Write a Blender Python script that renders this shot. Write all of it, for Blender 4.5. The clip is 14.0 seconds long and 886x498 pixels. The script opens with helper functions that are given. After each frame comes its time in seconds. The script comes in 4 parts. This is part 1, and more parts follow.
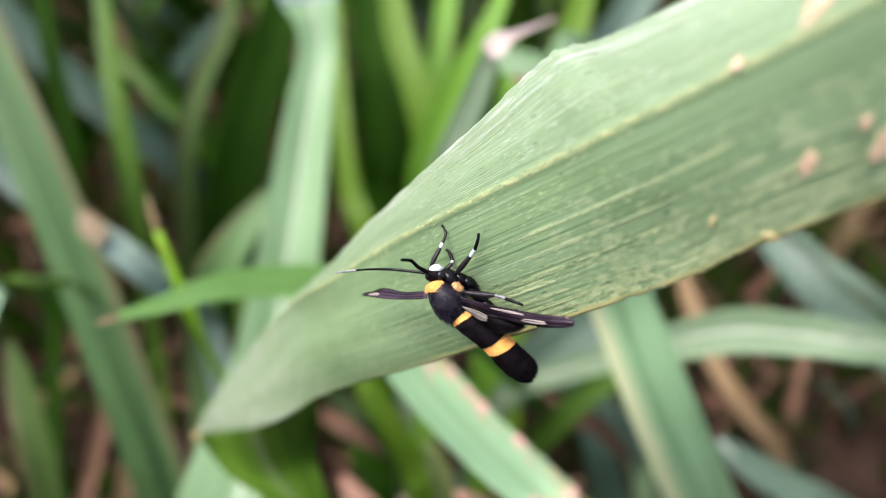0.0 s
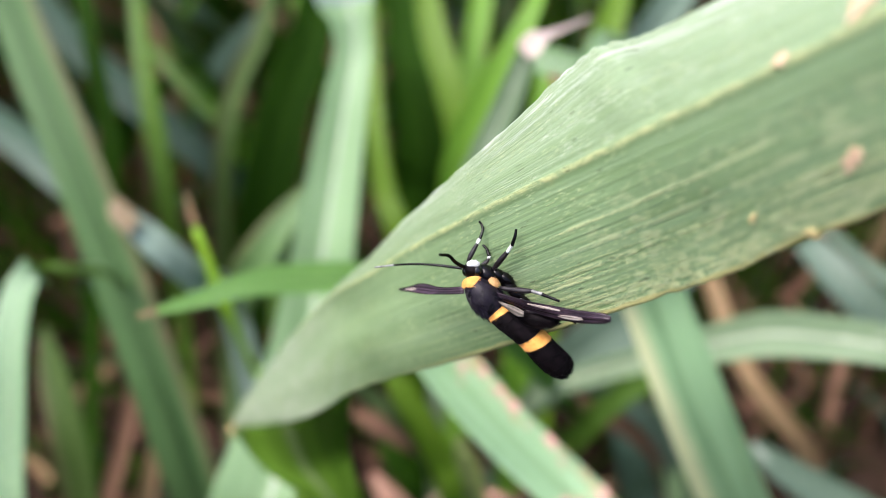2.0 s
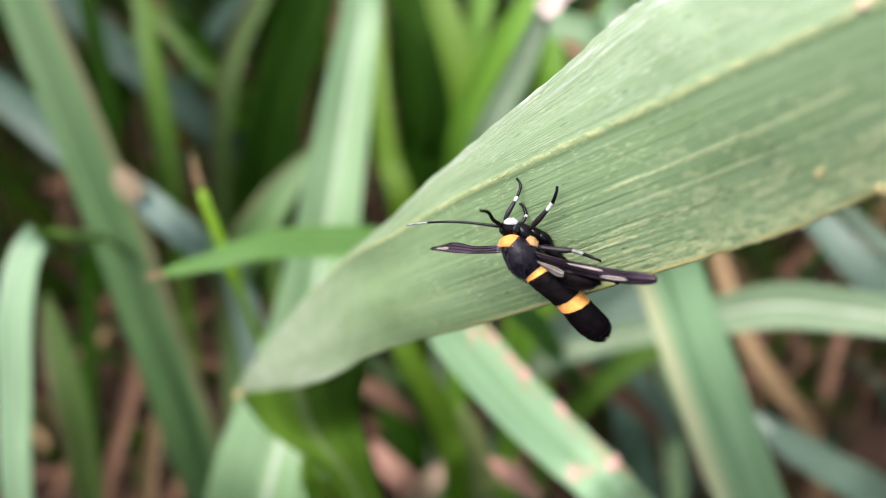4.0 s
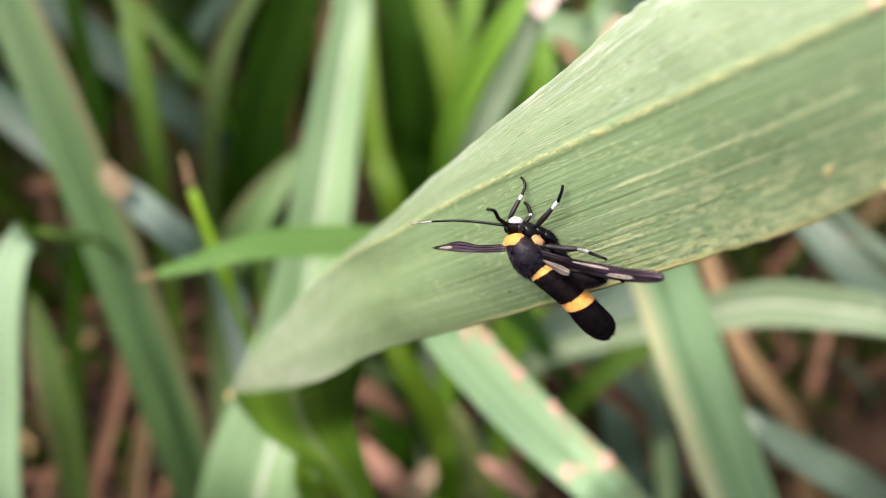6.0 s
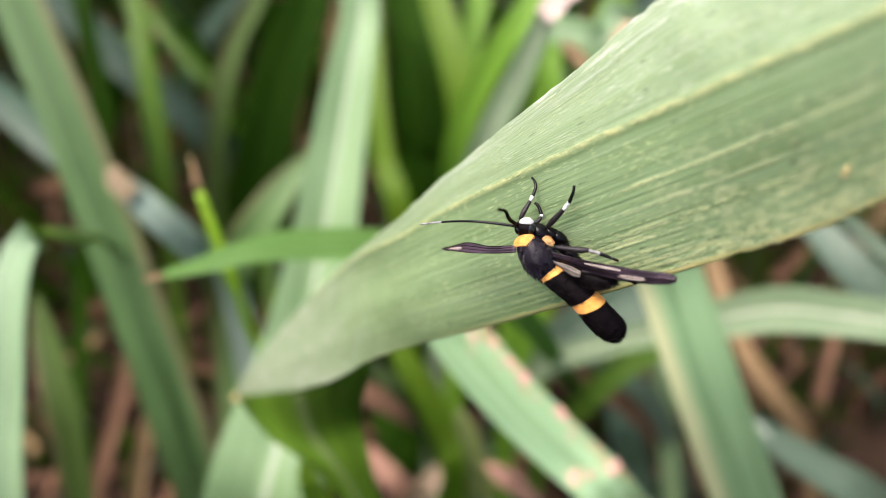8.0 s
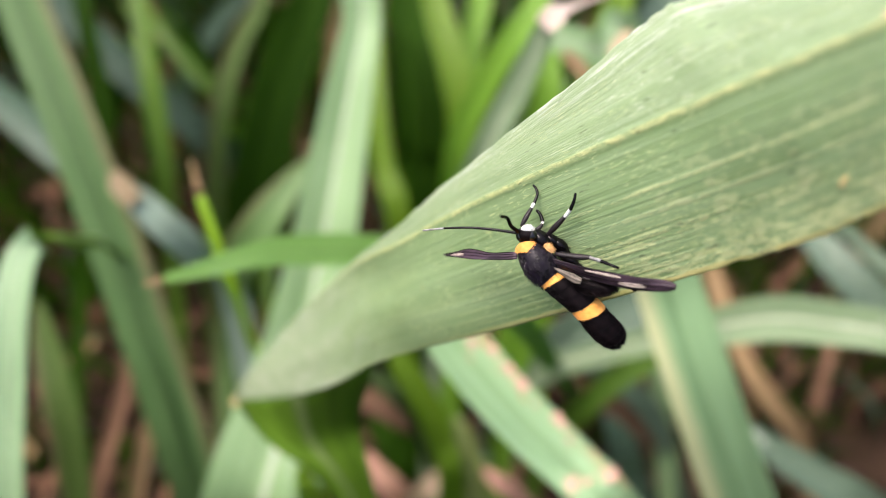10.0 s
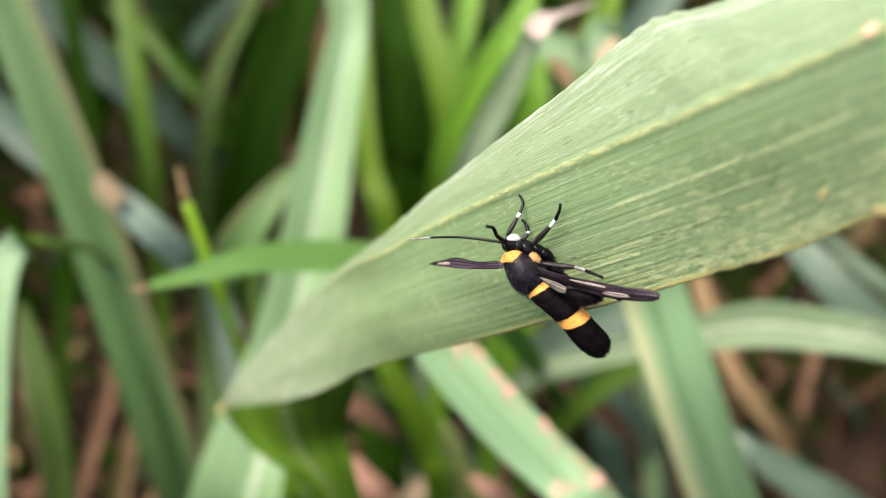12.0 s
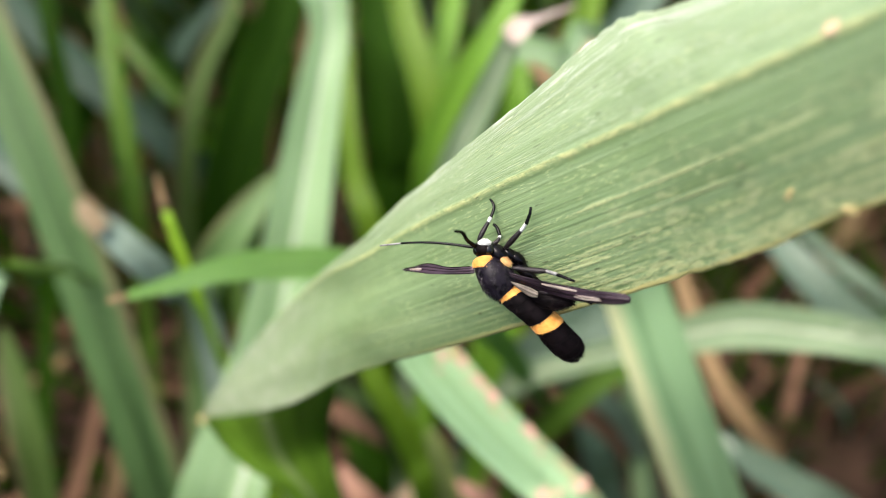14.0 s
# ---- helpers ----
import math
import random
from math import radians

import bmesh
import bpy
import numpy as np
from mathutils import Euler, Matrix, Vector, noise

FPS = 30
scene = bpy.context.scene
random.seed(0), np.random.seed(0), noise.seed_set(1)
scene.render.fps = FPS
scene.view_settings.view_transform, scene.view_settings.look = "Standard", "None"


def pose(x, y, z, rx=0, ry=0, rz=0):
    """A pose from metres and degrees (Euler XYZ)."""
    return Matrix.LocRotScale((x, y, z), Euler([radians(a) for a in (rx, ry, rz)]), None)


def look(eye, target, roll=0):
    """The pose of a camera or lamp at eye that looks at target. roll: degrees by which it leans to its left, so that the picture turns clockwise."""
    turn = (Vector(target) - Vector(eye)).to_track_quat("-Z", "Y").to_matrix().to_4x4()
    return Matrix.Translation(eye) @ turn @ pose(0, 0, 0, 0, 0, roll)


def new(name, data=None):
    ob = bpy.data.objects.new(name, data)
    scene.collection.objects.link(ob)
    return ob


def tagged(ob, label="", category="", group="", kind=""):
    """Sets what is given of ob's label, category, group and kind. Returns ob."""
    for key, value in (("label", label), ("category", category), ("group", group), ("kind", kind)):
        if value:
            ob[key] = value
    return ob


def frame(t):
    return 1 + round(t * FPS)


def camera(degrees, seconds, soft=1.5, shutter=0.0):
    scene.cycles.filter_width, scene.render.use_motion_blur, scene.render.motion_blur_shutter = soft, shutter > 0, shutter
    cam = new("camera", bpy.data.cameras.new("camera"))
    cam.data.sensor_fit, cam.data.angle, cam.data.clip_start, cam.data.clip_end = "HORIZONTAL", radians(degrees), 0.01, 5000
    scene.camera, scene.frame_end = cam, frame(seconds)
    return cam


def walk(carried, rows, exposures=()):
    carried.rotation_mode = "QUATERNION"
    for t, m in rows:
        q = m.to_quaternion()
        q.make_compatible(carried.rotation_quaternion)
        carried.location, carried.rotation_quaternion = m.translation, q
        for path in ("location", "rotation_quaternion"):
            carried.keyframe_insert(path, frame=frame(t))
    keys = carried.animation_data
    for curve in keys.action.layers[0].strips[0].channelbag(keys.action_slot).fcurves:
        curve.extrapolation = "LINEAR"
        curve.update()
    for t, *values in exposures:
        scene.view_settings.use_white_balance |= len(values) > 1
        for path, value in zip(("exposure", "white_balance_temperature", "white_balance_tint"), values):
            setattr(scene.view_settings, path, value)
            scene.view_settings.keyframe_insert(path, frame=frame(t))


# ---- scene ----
# ---- camera and its walk ----
cam = camera(60, 14.0, 0.5)
cam.data.dof.use_dof = True
cam.data.dof.focus_distance = 0.090
cam.data.dof.aperture_fstop = 10.0
PATH = [
    (0.0, pose(0.00964, -0.09902, 0.40335, 41.137, 1.329, -1.287)),
    (0.5, pose(0.01085, -0.10073, 0.40576, 41.630, 1.587, -1.090)),
    (1.0, pose(0.01090, -0.10016, 0.40473, 41.382, 2.161, -0.238)),
    (1.5, pose(0.00977, -0.09982, 0.40365, 41.199, 2.121, 0.026)),
    (2.0, pose(0.00881, -0.10005, 0.40358, 41.275, 2.665, 0.626)),
    (2.5, pose(0.00737, -0.10004, 0.40273, 40.925, 2.376, 0.764)),
    (3.0, pose(0.00640, -0.09967, 0.40140, 39.914, 1.684, 0.350)),
    (3.5, pose(0.00560, -0.09977, 0.40150, 39.746, 1.658, 0.355)),
    (3.7, pose(0.00467, -0.09956, 0.40074, 39.472, 1.701, 0.776)),
    (5.8, pose(0.00096, -0.09902, 0.39933, 38.788, 0.853, 0.049)),
    (6.0, pose(0.00096, -0.09931, 0.40004, 39.190, 0.868, -0.154)),
    (6.5, pose(0.00073, -0.09877, 0.39880, 39.241, 0.943, -0.116)),
    (7.0, pose(0.00115, -0.09931, 0.39968, 39.622, 0.830, 0.083)),
    (7.5, pose(0.00073, -0.09957, 0.39984, 39.430, 0.665, 0.107)),
    (8.0, pose(0.00039, -0.09931, 0.39912, 39.619, 0.919, 0.380)),
    (8.2, pose(0.00032, -0.09937, 0.39919, 39.674, 0.847, 0.386)),
    (10.3, pose(-0.00036, -0.09997, 0.39978, 40.141, 0.376, 0.577)),
    (10.5, pose(-0.00062, -0.09958, 0.39953, 40.045, 0.065, 0.105)),
    (11.0, pose(0.00005, -0.09975, 0.40036, 40.449, -0.209, 0.024)),
    (11.5, pose(-0.00017, -0.09988, 0.40088, 40.554, -0.040, 0.262)),
    (12.0, pose(-0.00002, -0.09991, 0.40065, 40.434, -0.285, 0.053)),
    (12.5, pose(-0.00000, -0.10000, 0.40000, 40.000, -0.000, 0.000)),
    (13.0, pose(0.00021, -0.09969, 0.40040, 40.012, 0.165, -0.271)),
    (13.5, pose(0.00158, -0.09974, 0.40118, 41.220, 0.167, -0.725)),
    (14.0, pose(0.00232, -0.09932, 0.39988, 40.875, -0.316, -0.988)),
]
walk(cam, PATH, [(0, 1.38, 6110, 16.8), (0.4, 1.38, 5510, 20.8), (1.1, 1.38, 5510, 20.8), (1.5, 1.38, 5950, 17.5), (2.0, 1.38, 6110, 16.8), (3.5, 1.38, 6110, 16.8), (6.0, 1.38, 6710, 18.1), (6.5, 1.38, 6470, 20.8),
                 (7.0, 1.38, 6600, 17.8), (7.5, 1.38, 6670, 16.8), (8.0, 1.38, 6600, 17.8), (10.5, 1.38, 6720, 14.3), (11.0, 1.38, 6750, 11.8), (12.5, 1.38, 6750, 11.8), (13.0, 1.38, 6640, 12.3), (14.0, 1.38, 6640, 11.8)])

# ---- world and light: bright hazy sky, soft sun from behind and to the side ----
world = bpy.data.worlds.new("sky")
scene.world = world
world.use_nodes = True
wn = world.node_tree.nodes
sky = wn.new("ShaderNodeTexSky")
sky.sky_type, sky.sun_disc = "NISHITA", False
sky.sun_elevation, sky.sun_rotation = radians(72), radians(-90)
sky.air_density, sky.dust_density, sky.ozone_density = 1.0, 4.0, 0.6
wn["Background"].inputs["Strength"].default_value = 0.15
world.node_tree.links.new(sky.outputs["Color"], wn["Background"].inputs["Color"])
sun = new("sun", bpy.data.lights.new("sun", "SUN"))
sun.data.energy, sun.data.angle, sun.data.color = 2.25, radians(35), (1.0, 0.95, 0.86)
sun.matrix_world = look((-0.45, 0.0, 1.65), (0, 0, 0.3))


# ---- materials ----
def nodes_of(name):
    m = bpy.data.materials.new(name)
    m.use_nodes = True
    nt = m.node_tree
    return m, nt, nt.nodes["Principled BSDF"]


def link(nt, a, b):
    nt.links.new(a, b)


def noise_on(nt, vec, scale, detail=4.0, rough=0.6):
    n = nt.nodes.new("ShaderNodeTexNoise")
    n.inputs["Scale"].default_value, n.inputs["Detail"].default_value = scale, detail
    n.inputs["Roughness"].default_value = rough
    if vec is not None:
        link(nt, vec, n.inputs["Vector"])
    return n.outputs["Fac"]


def scaled(nt, vec, sx, sy, sz=1.0):
    m = nt.nodes.new("ShaderNodeMapping")
    m.inputs["Scale"].default_value = (sx, sy, sz)
    link(nt, vec, m.inputs["Vector"])
    return m.outputs["Vector"]


def ramp(nt, fac, stops):
    r = nt.nodes.new("ShaderNodeValToRGB")
    els = r.color_ramp.elements
    for i, (p, col) in enumerate(stops):
        e = els[i] if i < 2 else els.new(p)
        e.position, e.color = p, (*col, 1) if len(col) == 3 else col
    link(nt, fac, r.inputs["Fac"])
    return r.outputs["Color"]


def mixed(nt, fac, a, b, blend="MIX"):
    m = nt.nodes.new("ShaderNodeMix")
    m.data_type, m.blend_type = "RGBA", blend
    for sock, v in ((m.inputs["Factor"], fac), (m.inputs["A"], a), (m.inputs["B"], b)):
        if isinstance(v, (int, float)):
            sock.default_value = v
        elif isinstance(v, tuple):
            sock.default_value = (*v, 1)
        else:
            link(nt, v, sock)
    return m.outputs["Result"]


def math_node(nt, op, a, b=0.0, clamp=False):
    m = nt.nodes.new("ShaderNodeMath")
    m.operation, m.use_clamp = op, clamp
    for sock, v in ((m.inputs[0], a), (m.inputs[1], b)):
        if isinstance(v, (int, float)):
            sock.default_value = v
        else:
            link(nt, v, sock)
    return m.outputs[0]


def bump(nt, height, strength, distance, shader):
    b = nt.nodes.new("ShaderNodeBump")
    b.inputs["Strength"].default_value, b.inputs["Distance"].default_value = strength, distance
    link(nt, height, b.inputs["Height"])
    link(nt, b.outputs["Normal"], shader.inputs["Normal"])


def leaf_material(name, dark, light, rib, through_col, thin=0.35, gloss=0.42, blotch=None, spec=0.25, margin=None, ribw=0.042):
    """Grass leaf: veins run along v of the sheet's own coordinates, u goes across from -1 to 1."""
    m, nt, sh = nodes_of(name)
    uvn = nt.nodes.new("ShaderNodeUVMap")
    uv = uvn.outputs["UV"]
    sep = nt.nodes.new("ShaderNodeSeparateXYZ")
    link(nt, uv, sep.inputs["Vector"])
    fine = noise_on(nt, scaled(nt, uv, 60, 0.35), 1.0, 3.0, 0.7)
    coarse = noise_on(nt, scaled(nt, uv, 2.2, 0.35), 1.0, 3.0)
    col = mixed(nt, ramp(nt, coarse, [(0.3, (0, 0, 0)), (0.7, (1, 1, 1))]), dark, light)
    col = mixed(nt, math_node(nt, "MULTIPLY", ramp(nt, fine, [(0.35, (0, 0, 0)), (0.7, (1, 1, 1))]), 0.35), col, light)
    stripe = noise_on(nt, scaled(nt, uv, 4.5, 0.06), 1.0, 2.5, 0.65)
    col = mixed(nt, math_node(nt, "MULTIPLY", ramp(nt, stripe, [(0.44, (0, 0, 0)), (0.58, (1, 1, 1))]), 0.6), col, tuple(min(0.8, c * 1.25) for c in light))
    col = mixed(nt, math_node(nt, "MULTIPLY", ramp(nt, stripe, [(0.38, (1, 1, 1)), (0.50, (0, 0, 0))]), 0.6), col, tuple(c * 0.8 for c in dark))
    info = nt.nodes.new("ShaderNodeObjectInfo")
    hsv = nt.nodes.new("ShaderNodeHueSaturation")
    val = nt.nodes.new("ShaderNodeMapRange")
    val.inputs["To Min"].default_value, val.inputs["To Max"].default_value = (0.92, 1.08)
    link(nt, info.outputs["Random"], val.inputs["Value"])
    link(nt, val.outputs["Result"], hsv.inputs["Value"])
    link(nt, col, hsv.inputs["Color"])
    col = hsv.outputs["Color"]
    au = math_node(nt, "ABSOLUTE", sep.outputs["X"])
    if rib is not None:
        near = ramp(nt, au, [(0.0, (1, 1, 1)), (ribw * 0.43, (0.9, 0.9, 0.9)), (ribw, (0, 0, 0))])
        wob = ramp(nt, noise_on(nt, scaled(nt, uv, 14, 5.0), 1.0, 3.0, 0.7), [(0.30, (0.4, 0.4, 0.4)), (0.55, (1, 1, 1))])
        near = math_node(nt, "MULTIPLY", near, wob, True)
        col = mixed(nt, near, col, rib)
    if margin is not None:
        # one pale margin, uneven in width
        ragged = noise_on(nt, scaled(nt, uv, 3, 0.5), 1.0, 3.0)
        side = math_node(nt, "ADD", math_node(nt, "MULTIPLY", sep.outputs["X"], margin[0]), math_node(nt, "MULTIPLY", ragged, 0.35))
        col = mixed(nt, ramp(nt, side, [(0.62 + margin[2], (0, 0, 0)), (0.85 + margin[2], (1, 1, 1))]), col, margin[1])
    if blotch is not None:
        # dead spots, thickest along one margin
        spots = noise_on(nt, scaled(nt, uv, 3.2, 1.1), 1.0, 2.0)
        side = math_node(nt, "ADD", spots, math_node(nt, "MULTIPLY", sep.outputs["X"], blotch[0]))
        col = mixed(nt, ramp(nt, side, [(0.66, (0, 0, 0)), (0.73, (1, 1, 1))]), col, blotch[1])
    link(nt, col, sh.inputs["Base Color"])
    sh.inputs["Roughness"].default_value = gloss
    sh.inputs["Specular IOR Level"].default_value = spec
    bump(nt, fine, 0.25, 0.0003, sh)
    tr = nt.nodes.new("ShaderNodeBsdfTranslucent")
    tint = mixed(nt, 0.5, col, through_col)
    link(nt, tint, tr.inputs["Color"])
    mx = nt.nodes.new("ShaderNodeMixShader")
    mx.inputs[0].default_value = thin
    link(nt, sh.outputs[0], mx.inputs[1])
    link(nt, tr.outputs[0], mx.inputs[2])
    link(nt, mx.outputs[0], nt.nodes["Material Output"].inputs["Surface"])
    return m


def reed_material():
    """Weathered reed leaf: v runs from the stalk (0 cm) to the creased tip (17 cm), u from the upper margin (-1) to the lower (1)."""
    m, nt, sh = nodes_of("reed_green")
    uv = nt.nodes.new("ShaderNodeUVMap").outputs["UV"]
    sep = nt.nodes.new("ShaderNodeSeparateXYZ")
    link(nt, uv, sep.inputs["Vector"])
    u, v = sep.outputs["X"], math_node(nt, "MULTIPLY", sep.outputs["Y"], 0.05)
    mul = lambda a, b: math_node(nt, "MULTIPLY", a, b)
    grain = lambda su, sv, detail=3.0, rough=0.6: noise_on(nt, scaled(nt, uv, su, sv), 1.0, detail, rough)
    step = lambda fac, lo, hi, top=1.0, low=0.0: ramp(nt, fac, [(lo, (low,) * 3), (hi, (top,) * 3)])
    # ground colour, cloudy over centimetres
    col = mixed(nt, step(grain(2.4, 0.5, 4.0), 0.3, 0.7), (0.152, 0.240, 0.096), (0.224, 0.322, 0.152))
    # veins: broad soft ones, fine ones, dark furrows between them
    broad, fine, furrow = grain(16, 0.05, 1.5), grain(62, 0.16, 2.5, 0.7), grain(44, 0.10, 2.0, 0.65)
    col = mixed(nt, mul(step(broad, 0.40, 0.66), 0.30), col, (0.275, 0.375, 0.215))
    col = mixed(nt, mul(step(fine, 0.42, 0.68), ramp(nt, v, [(0.31, (0.32,) * 3), (0.44, (0.18,) * 3)])), col, (0.30, 0.395, 0.235))
    col = mixed(nt, mul(mul(step(furrow, 0.28, 0.47, 0.0, 1.0), ramp(nt, v, [(0.31, (0.32,) * 3), (0.44, (0.14,) * 3)])), 1.0), col, (0.088, 0.158, 0.060))
    # the sky's pale sheen on the upper half, put into the colour
    sky_sheen = mul(step(mul(u, -1.0), 0.02, 0.9, 0.44), step(grain(5, 0.35, 3.0), 0.25, 0.7, 1.0, 0.45))
    col = mixed(nt, sky_sheen, col, (0.335, 0.41, 0.262))
    upper = step(mul(u, -1.0), 0.02, 0.10)
    col = mixed(nt, mul(mul(upper, step(grain(34, 0.09, 2.5, 0.7), 0.50, 0.62)), 0.32), col, (0.43, 0.50, 0.35))
    col = mixed(nt, mul(mul(upper, step(grain(27, 0.12, 2.5, 0.7), 0.36, 0.48, 0.0, 1.0)), 0.30), col, (0.15, 0.225, 0.10))
    # midrib: a knobbly yellow cord, the shade below it drawn as a dark line
    cord = ramp(nt, math_node(nt, "ABSOLUTE", math_node(nt, "ADD", u, mul(math_node(nt, "SUBTRACT", grain(3, 3.0), 0.5), 0.035))), [(0.0, (1, 1, 1)), (0.012, (0.85,) * 3), (0.034, (0,) * 3)])
    lumps = step(grain(14, 5.0, 4.0, 0.75), 0.40, 0.60, 1.0, 0.18)
    fade = ramp(nt, v, [(0.56, (1, 1, 1)), (0.70, (0.25,) * 3)])
    col = mixed(nt, mul(mul(cord, lumps), fade), col, (0.50, 0.52, 0.24))
    rib_shade = ramp(nt, u, [(0.03, (0,) * 3), (0.05, (1, 1, 1)), (0.085, (0,) * 3)])
    col = mixed(nt, mul(rib_shade, 0.22), col, (0.085, 0.15, 0.055))
    # broken yellow dashes in rows along the lower half, and a mottled lower margin
    rows = mul(step(grain(26, 0.03, 1.0), 0.50, 0.56), step(u, 0.44, 0.58))
    for place, wide in ((0.375, 0.014), (0.645, 0.012), (0.80, 0.015)):
        line = ramp(nt, math_node(nt, "ABSOLUTE", math_node(nt, "SUBTRACT", u, place)), [(wide * 0.5, (1, 1, 1)), (wide, (0,) * 3)])
        rows = math_node(nt, "MAXIMUM", rows, line)
    zone = grain(3.0, 0.9, 2.0)
    dash = step(math_node(nt, "ADD", grain(70, 8.0, 3.5, 0.75), mul(zone, 0.6)), 0.79, 0.84)
    young = ramp(nt, v, [(0.23, (1, 1, 1)), (0.29, (0.42,) * 3), (0.38, (0.25,) * 3), (0.52, (0.1,) * 3)])
    streak = mul(mul(rows, dash), young)
    band = mul(step(u, 0.70, 0.92), mul(step(grain(20, 4.2, 4.0, 0.7), 0.46, 0.56), ramp(nt, v, [(0.21, (1, 1, 1)), (0.28, (0.25,) * 3), (0.38, (0.04,) * 3)])))
    streak = math_node(nt, "MAXIMUM", streak, mul(band, 0.9))
    # short glints along the veins, coloured in as pale dashes
    glint = mul(step(grain(75, 7.0, 2.0, 0.6), 0.585, 0.635), step(grain(4, 1.2, 2.0), 0.46, 0.58))
    streak = math_node(nt, "MAXIMUM", streak, mul(glint, 0.6))
    # the upper half's whiter glints, coloured in likewise
    col = mixed(nt, mul(mul(mul(upper, step(grain(60, 4.5, 3.0, 0.7), 0.56, 0.63)), step(grain(3.5, 0.9, 2.0), 0.44, 0.58)), 0.7), col, (0.56, 0.60, 0.46))
    col = mixed(nt, mul(streak, 0.78), col, (0.57, 0.60, 0.30))
    rim = mul(step(math_node(nt, "ADD", u, mul(grain(10, 1.6, 4.0), 0.06)), 0.995, 1.01), ramp(nt, v, [(0.32, (1, 1, 1)), (0.45, (0.12,) * 3)]))
    col = mixed(nt, mul(rim, 0.75), col, (0.50, 0.44, 0.17))
    mottle = mul(step(grain(11, 3.2, 2.5, 0.6), 0.55, 0.64), mul(step(u, 0.15, 0.4), ramp(nt, v, [(0.20, (1, 1, 1)), (0.28, (0,) * 3)])))
    col = mixed(nt, mul(mottle, 0.6), col, (0.44, 0.49, 0.26))
    # papery scuffs near the bent upper margin
    scuff = mul(step(grain(16, 0.9, 4.0, 0.7), 0.50, 0.62), step(mul(u, -1.0), 0.62, 0.98, 0.75))
    scuff = mul(scuff, ramp(nt, v, [(0.30, (1, 1, 1)), (0.45, (0.35,) * 3)]))
    col = mixed(nt, scuff, col, (0.66, 0.68, 0.62))
    # the old end: greyer, blotched, brown along the crease
    old = step(v, 0.52, 0.74)
    col = mixed(nt, mul(old, 0.5), col, (0.345, 0.42, 0.28))
    col = mixed(nt, mul(mul(old, step(grain(4.5, 1.1, 4.0, 0.7), 0.48, 0.62)), 0.45), col, (0.52, 0.56, 0.44))
    col = mixed(nt, mul(mul(old, step(grain(7, 1.9, 4.0, 0.7), 0.56, 0.68)), 0.40), col, (0.22, 0.25, 0.15))
    crease = mul(old, step(math_node(nt, "ADD", u, mul(grain(5, 2.2, 4.0), 0.5)), 1.10, 1.26))
    col = mixed(nt, mul(crease, 0.55), col, (0.36, 0.25, 0.14))
    # rusty stains and a few dark specks
    col = mixed(nt, mul(step(grain(5, 1.6, 3.0), 0.66, 0.76), 0.25), col, (0.36, 0.33, 0.13))
    col = mixed(nt, mul(step(grain(24, 3.4, 2.0, 0.5), 0.68, 0.72), 0.7), col, (0.055, 0.075, 0.035))
    link(nt, col, sh.inputs["Base Color"])
    link(nt, step(grain(12, 0.8), 0.3, 0.7, 0.46, 0.33), sh.inputs["Roughness"])
    sh.inputs["Specular IOR Level"].default_value = 0.5
    relief = math_node(nt, "ADD", mul(furrow, 1.0), mul(fine, 0.8))
    relief = math_node(nt, "ADD", relief, mul(streak, 0.55))
    relief = math_node(nt, "ADD", relief, mul(mul(cord, lumps), 0.8))
    relief = math_node(nt, "ADD", relief, mul(mul(old, grain(6, 2.6, 4.0, 0.7)), 1.6))
    bump(nt, relief, 0.55, 0.0003, sh)
    tr = nt.nodes.new("ShaderNodeBsdfTranslucent")
    link(nt, mixed(nt, 0.5, col, (0.25, 0.41, 0.07)), tr.inputs["Color"])
    mx = nt.nodes.new("ShaderNodeMixShader")
    mx.inputs[0].default_value = 0.18
    link(nt, sh.outputs[0], mx.inputs[1])
    link(nt, tr.outputs[0], mx.inputs[2])
    link(nt, mx.outputs[0], nt.nodes["Material Output"].inputs["Surface"])
    return m


def plain_material(name, a, b, scale, rough, bumpy=0.3, dist=0.0005, metal=0.0, sheen=0.0, spec=0.5):
    m, nt, sh = nodes_of(name)
    tc = nt.nodes.new("ShaderNodeTexCoord")
    n1 = noise_on(nt, tc.outputs["Object"], scale, 5.0)
    n2 = noise_on(nt, tc.outputs["Object"], scale * 9, 4.0)
    link(nt, mixed(nt, ramp(nt, n1, [(0.35, (0, 0, 0)), (0.65, (1, 1, 1))]), a, b), sh.inputs["Base Color"])
    sh.inputs["Roughness"].default_value, sh.inputs["Metallic"].default_value = rough, metal
    sh.inputs["Sheen Weight"].default_value, sh.inputs["Specular IOR Level"].default_value = sheen, spec
    bump(nt, n2, bumpy, dist, sh)
    return m


GREY_GREEN = reed_material()
# darker saturated green: the folded tip's backlit look put into the colour
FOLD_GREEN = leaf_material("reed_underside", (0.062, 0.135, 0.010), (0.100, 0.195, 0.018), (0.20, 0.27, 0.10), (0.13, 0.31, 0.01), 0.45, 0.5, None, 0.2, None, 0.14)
DULL_GREEN = leaf_material("dull_green", (0.05, 0.087, 0.029), (0.083, 0.13, 0.047), (0.05, 0.095, 0.03), (0.20, 0.38, 0.04), 0.3, 0.5)
WORN_GREEN = leaf_material("worn_green", (0.042, 0.095, 0.031), (0.078, 0.143, 0.052), (0.03, 0.065, 0.02), (0.20, 0.38, 0.04), 0.3, 0.5, None, 0.13, (-1.0, (0.135, 0.138, 0.066), 0.14), 0.16)
FRESH_GREEN = leaf_material("fresh_green", (0.11, 0.235, 0.02), (0.16, 0.32, 0.035), (0.18, 0.34, 0.05), (0.30, 0.60, 0.02), 0.45, 0.45)
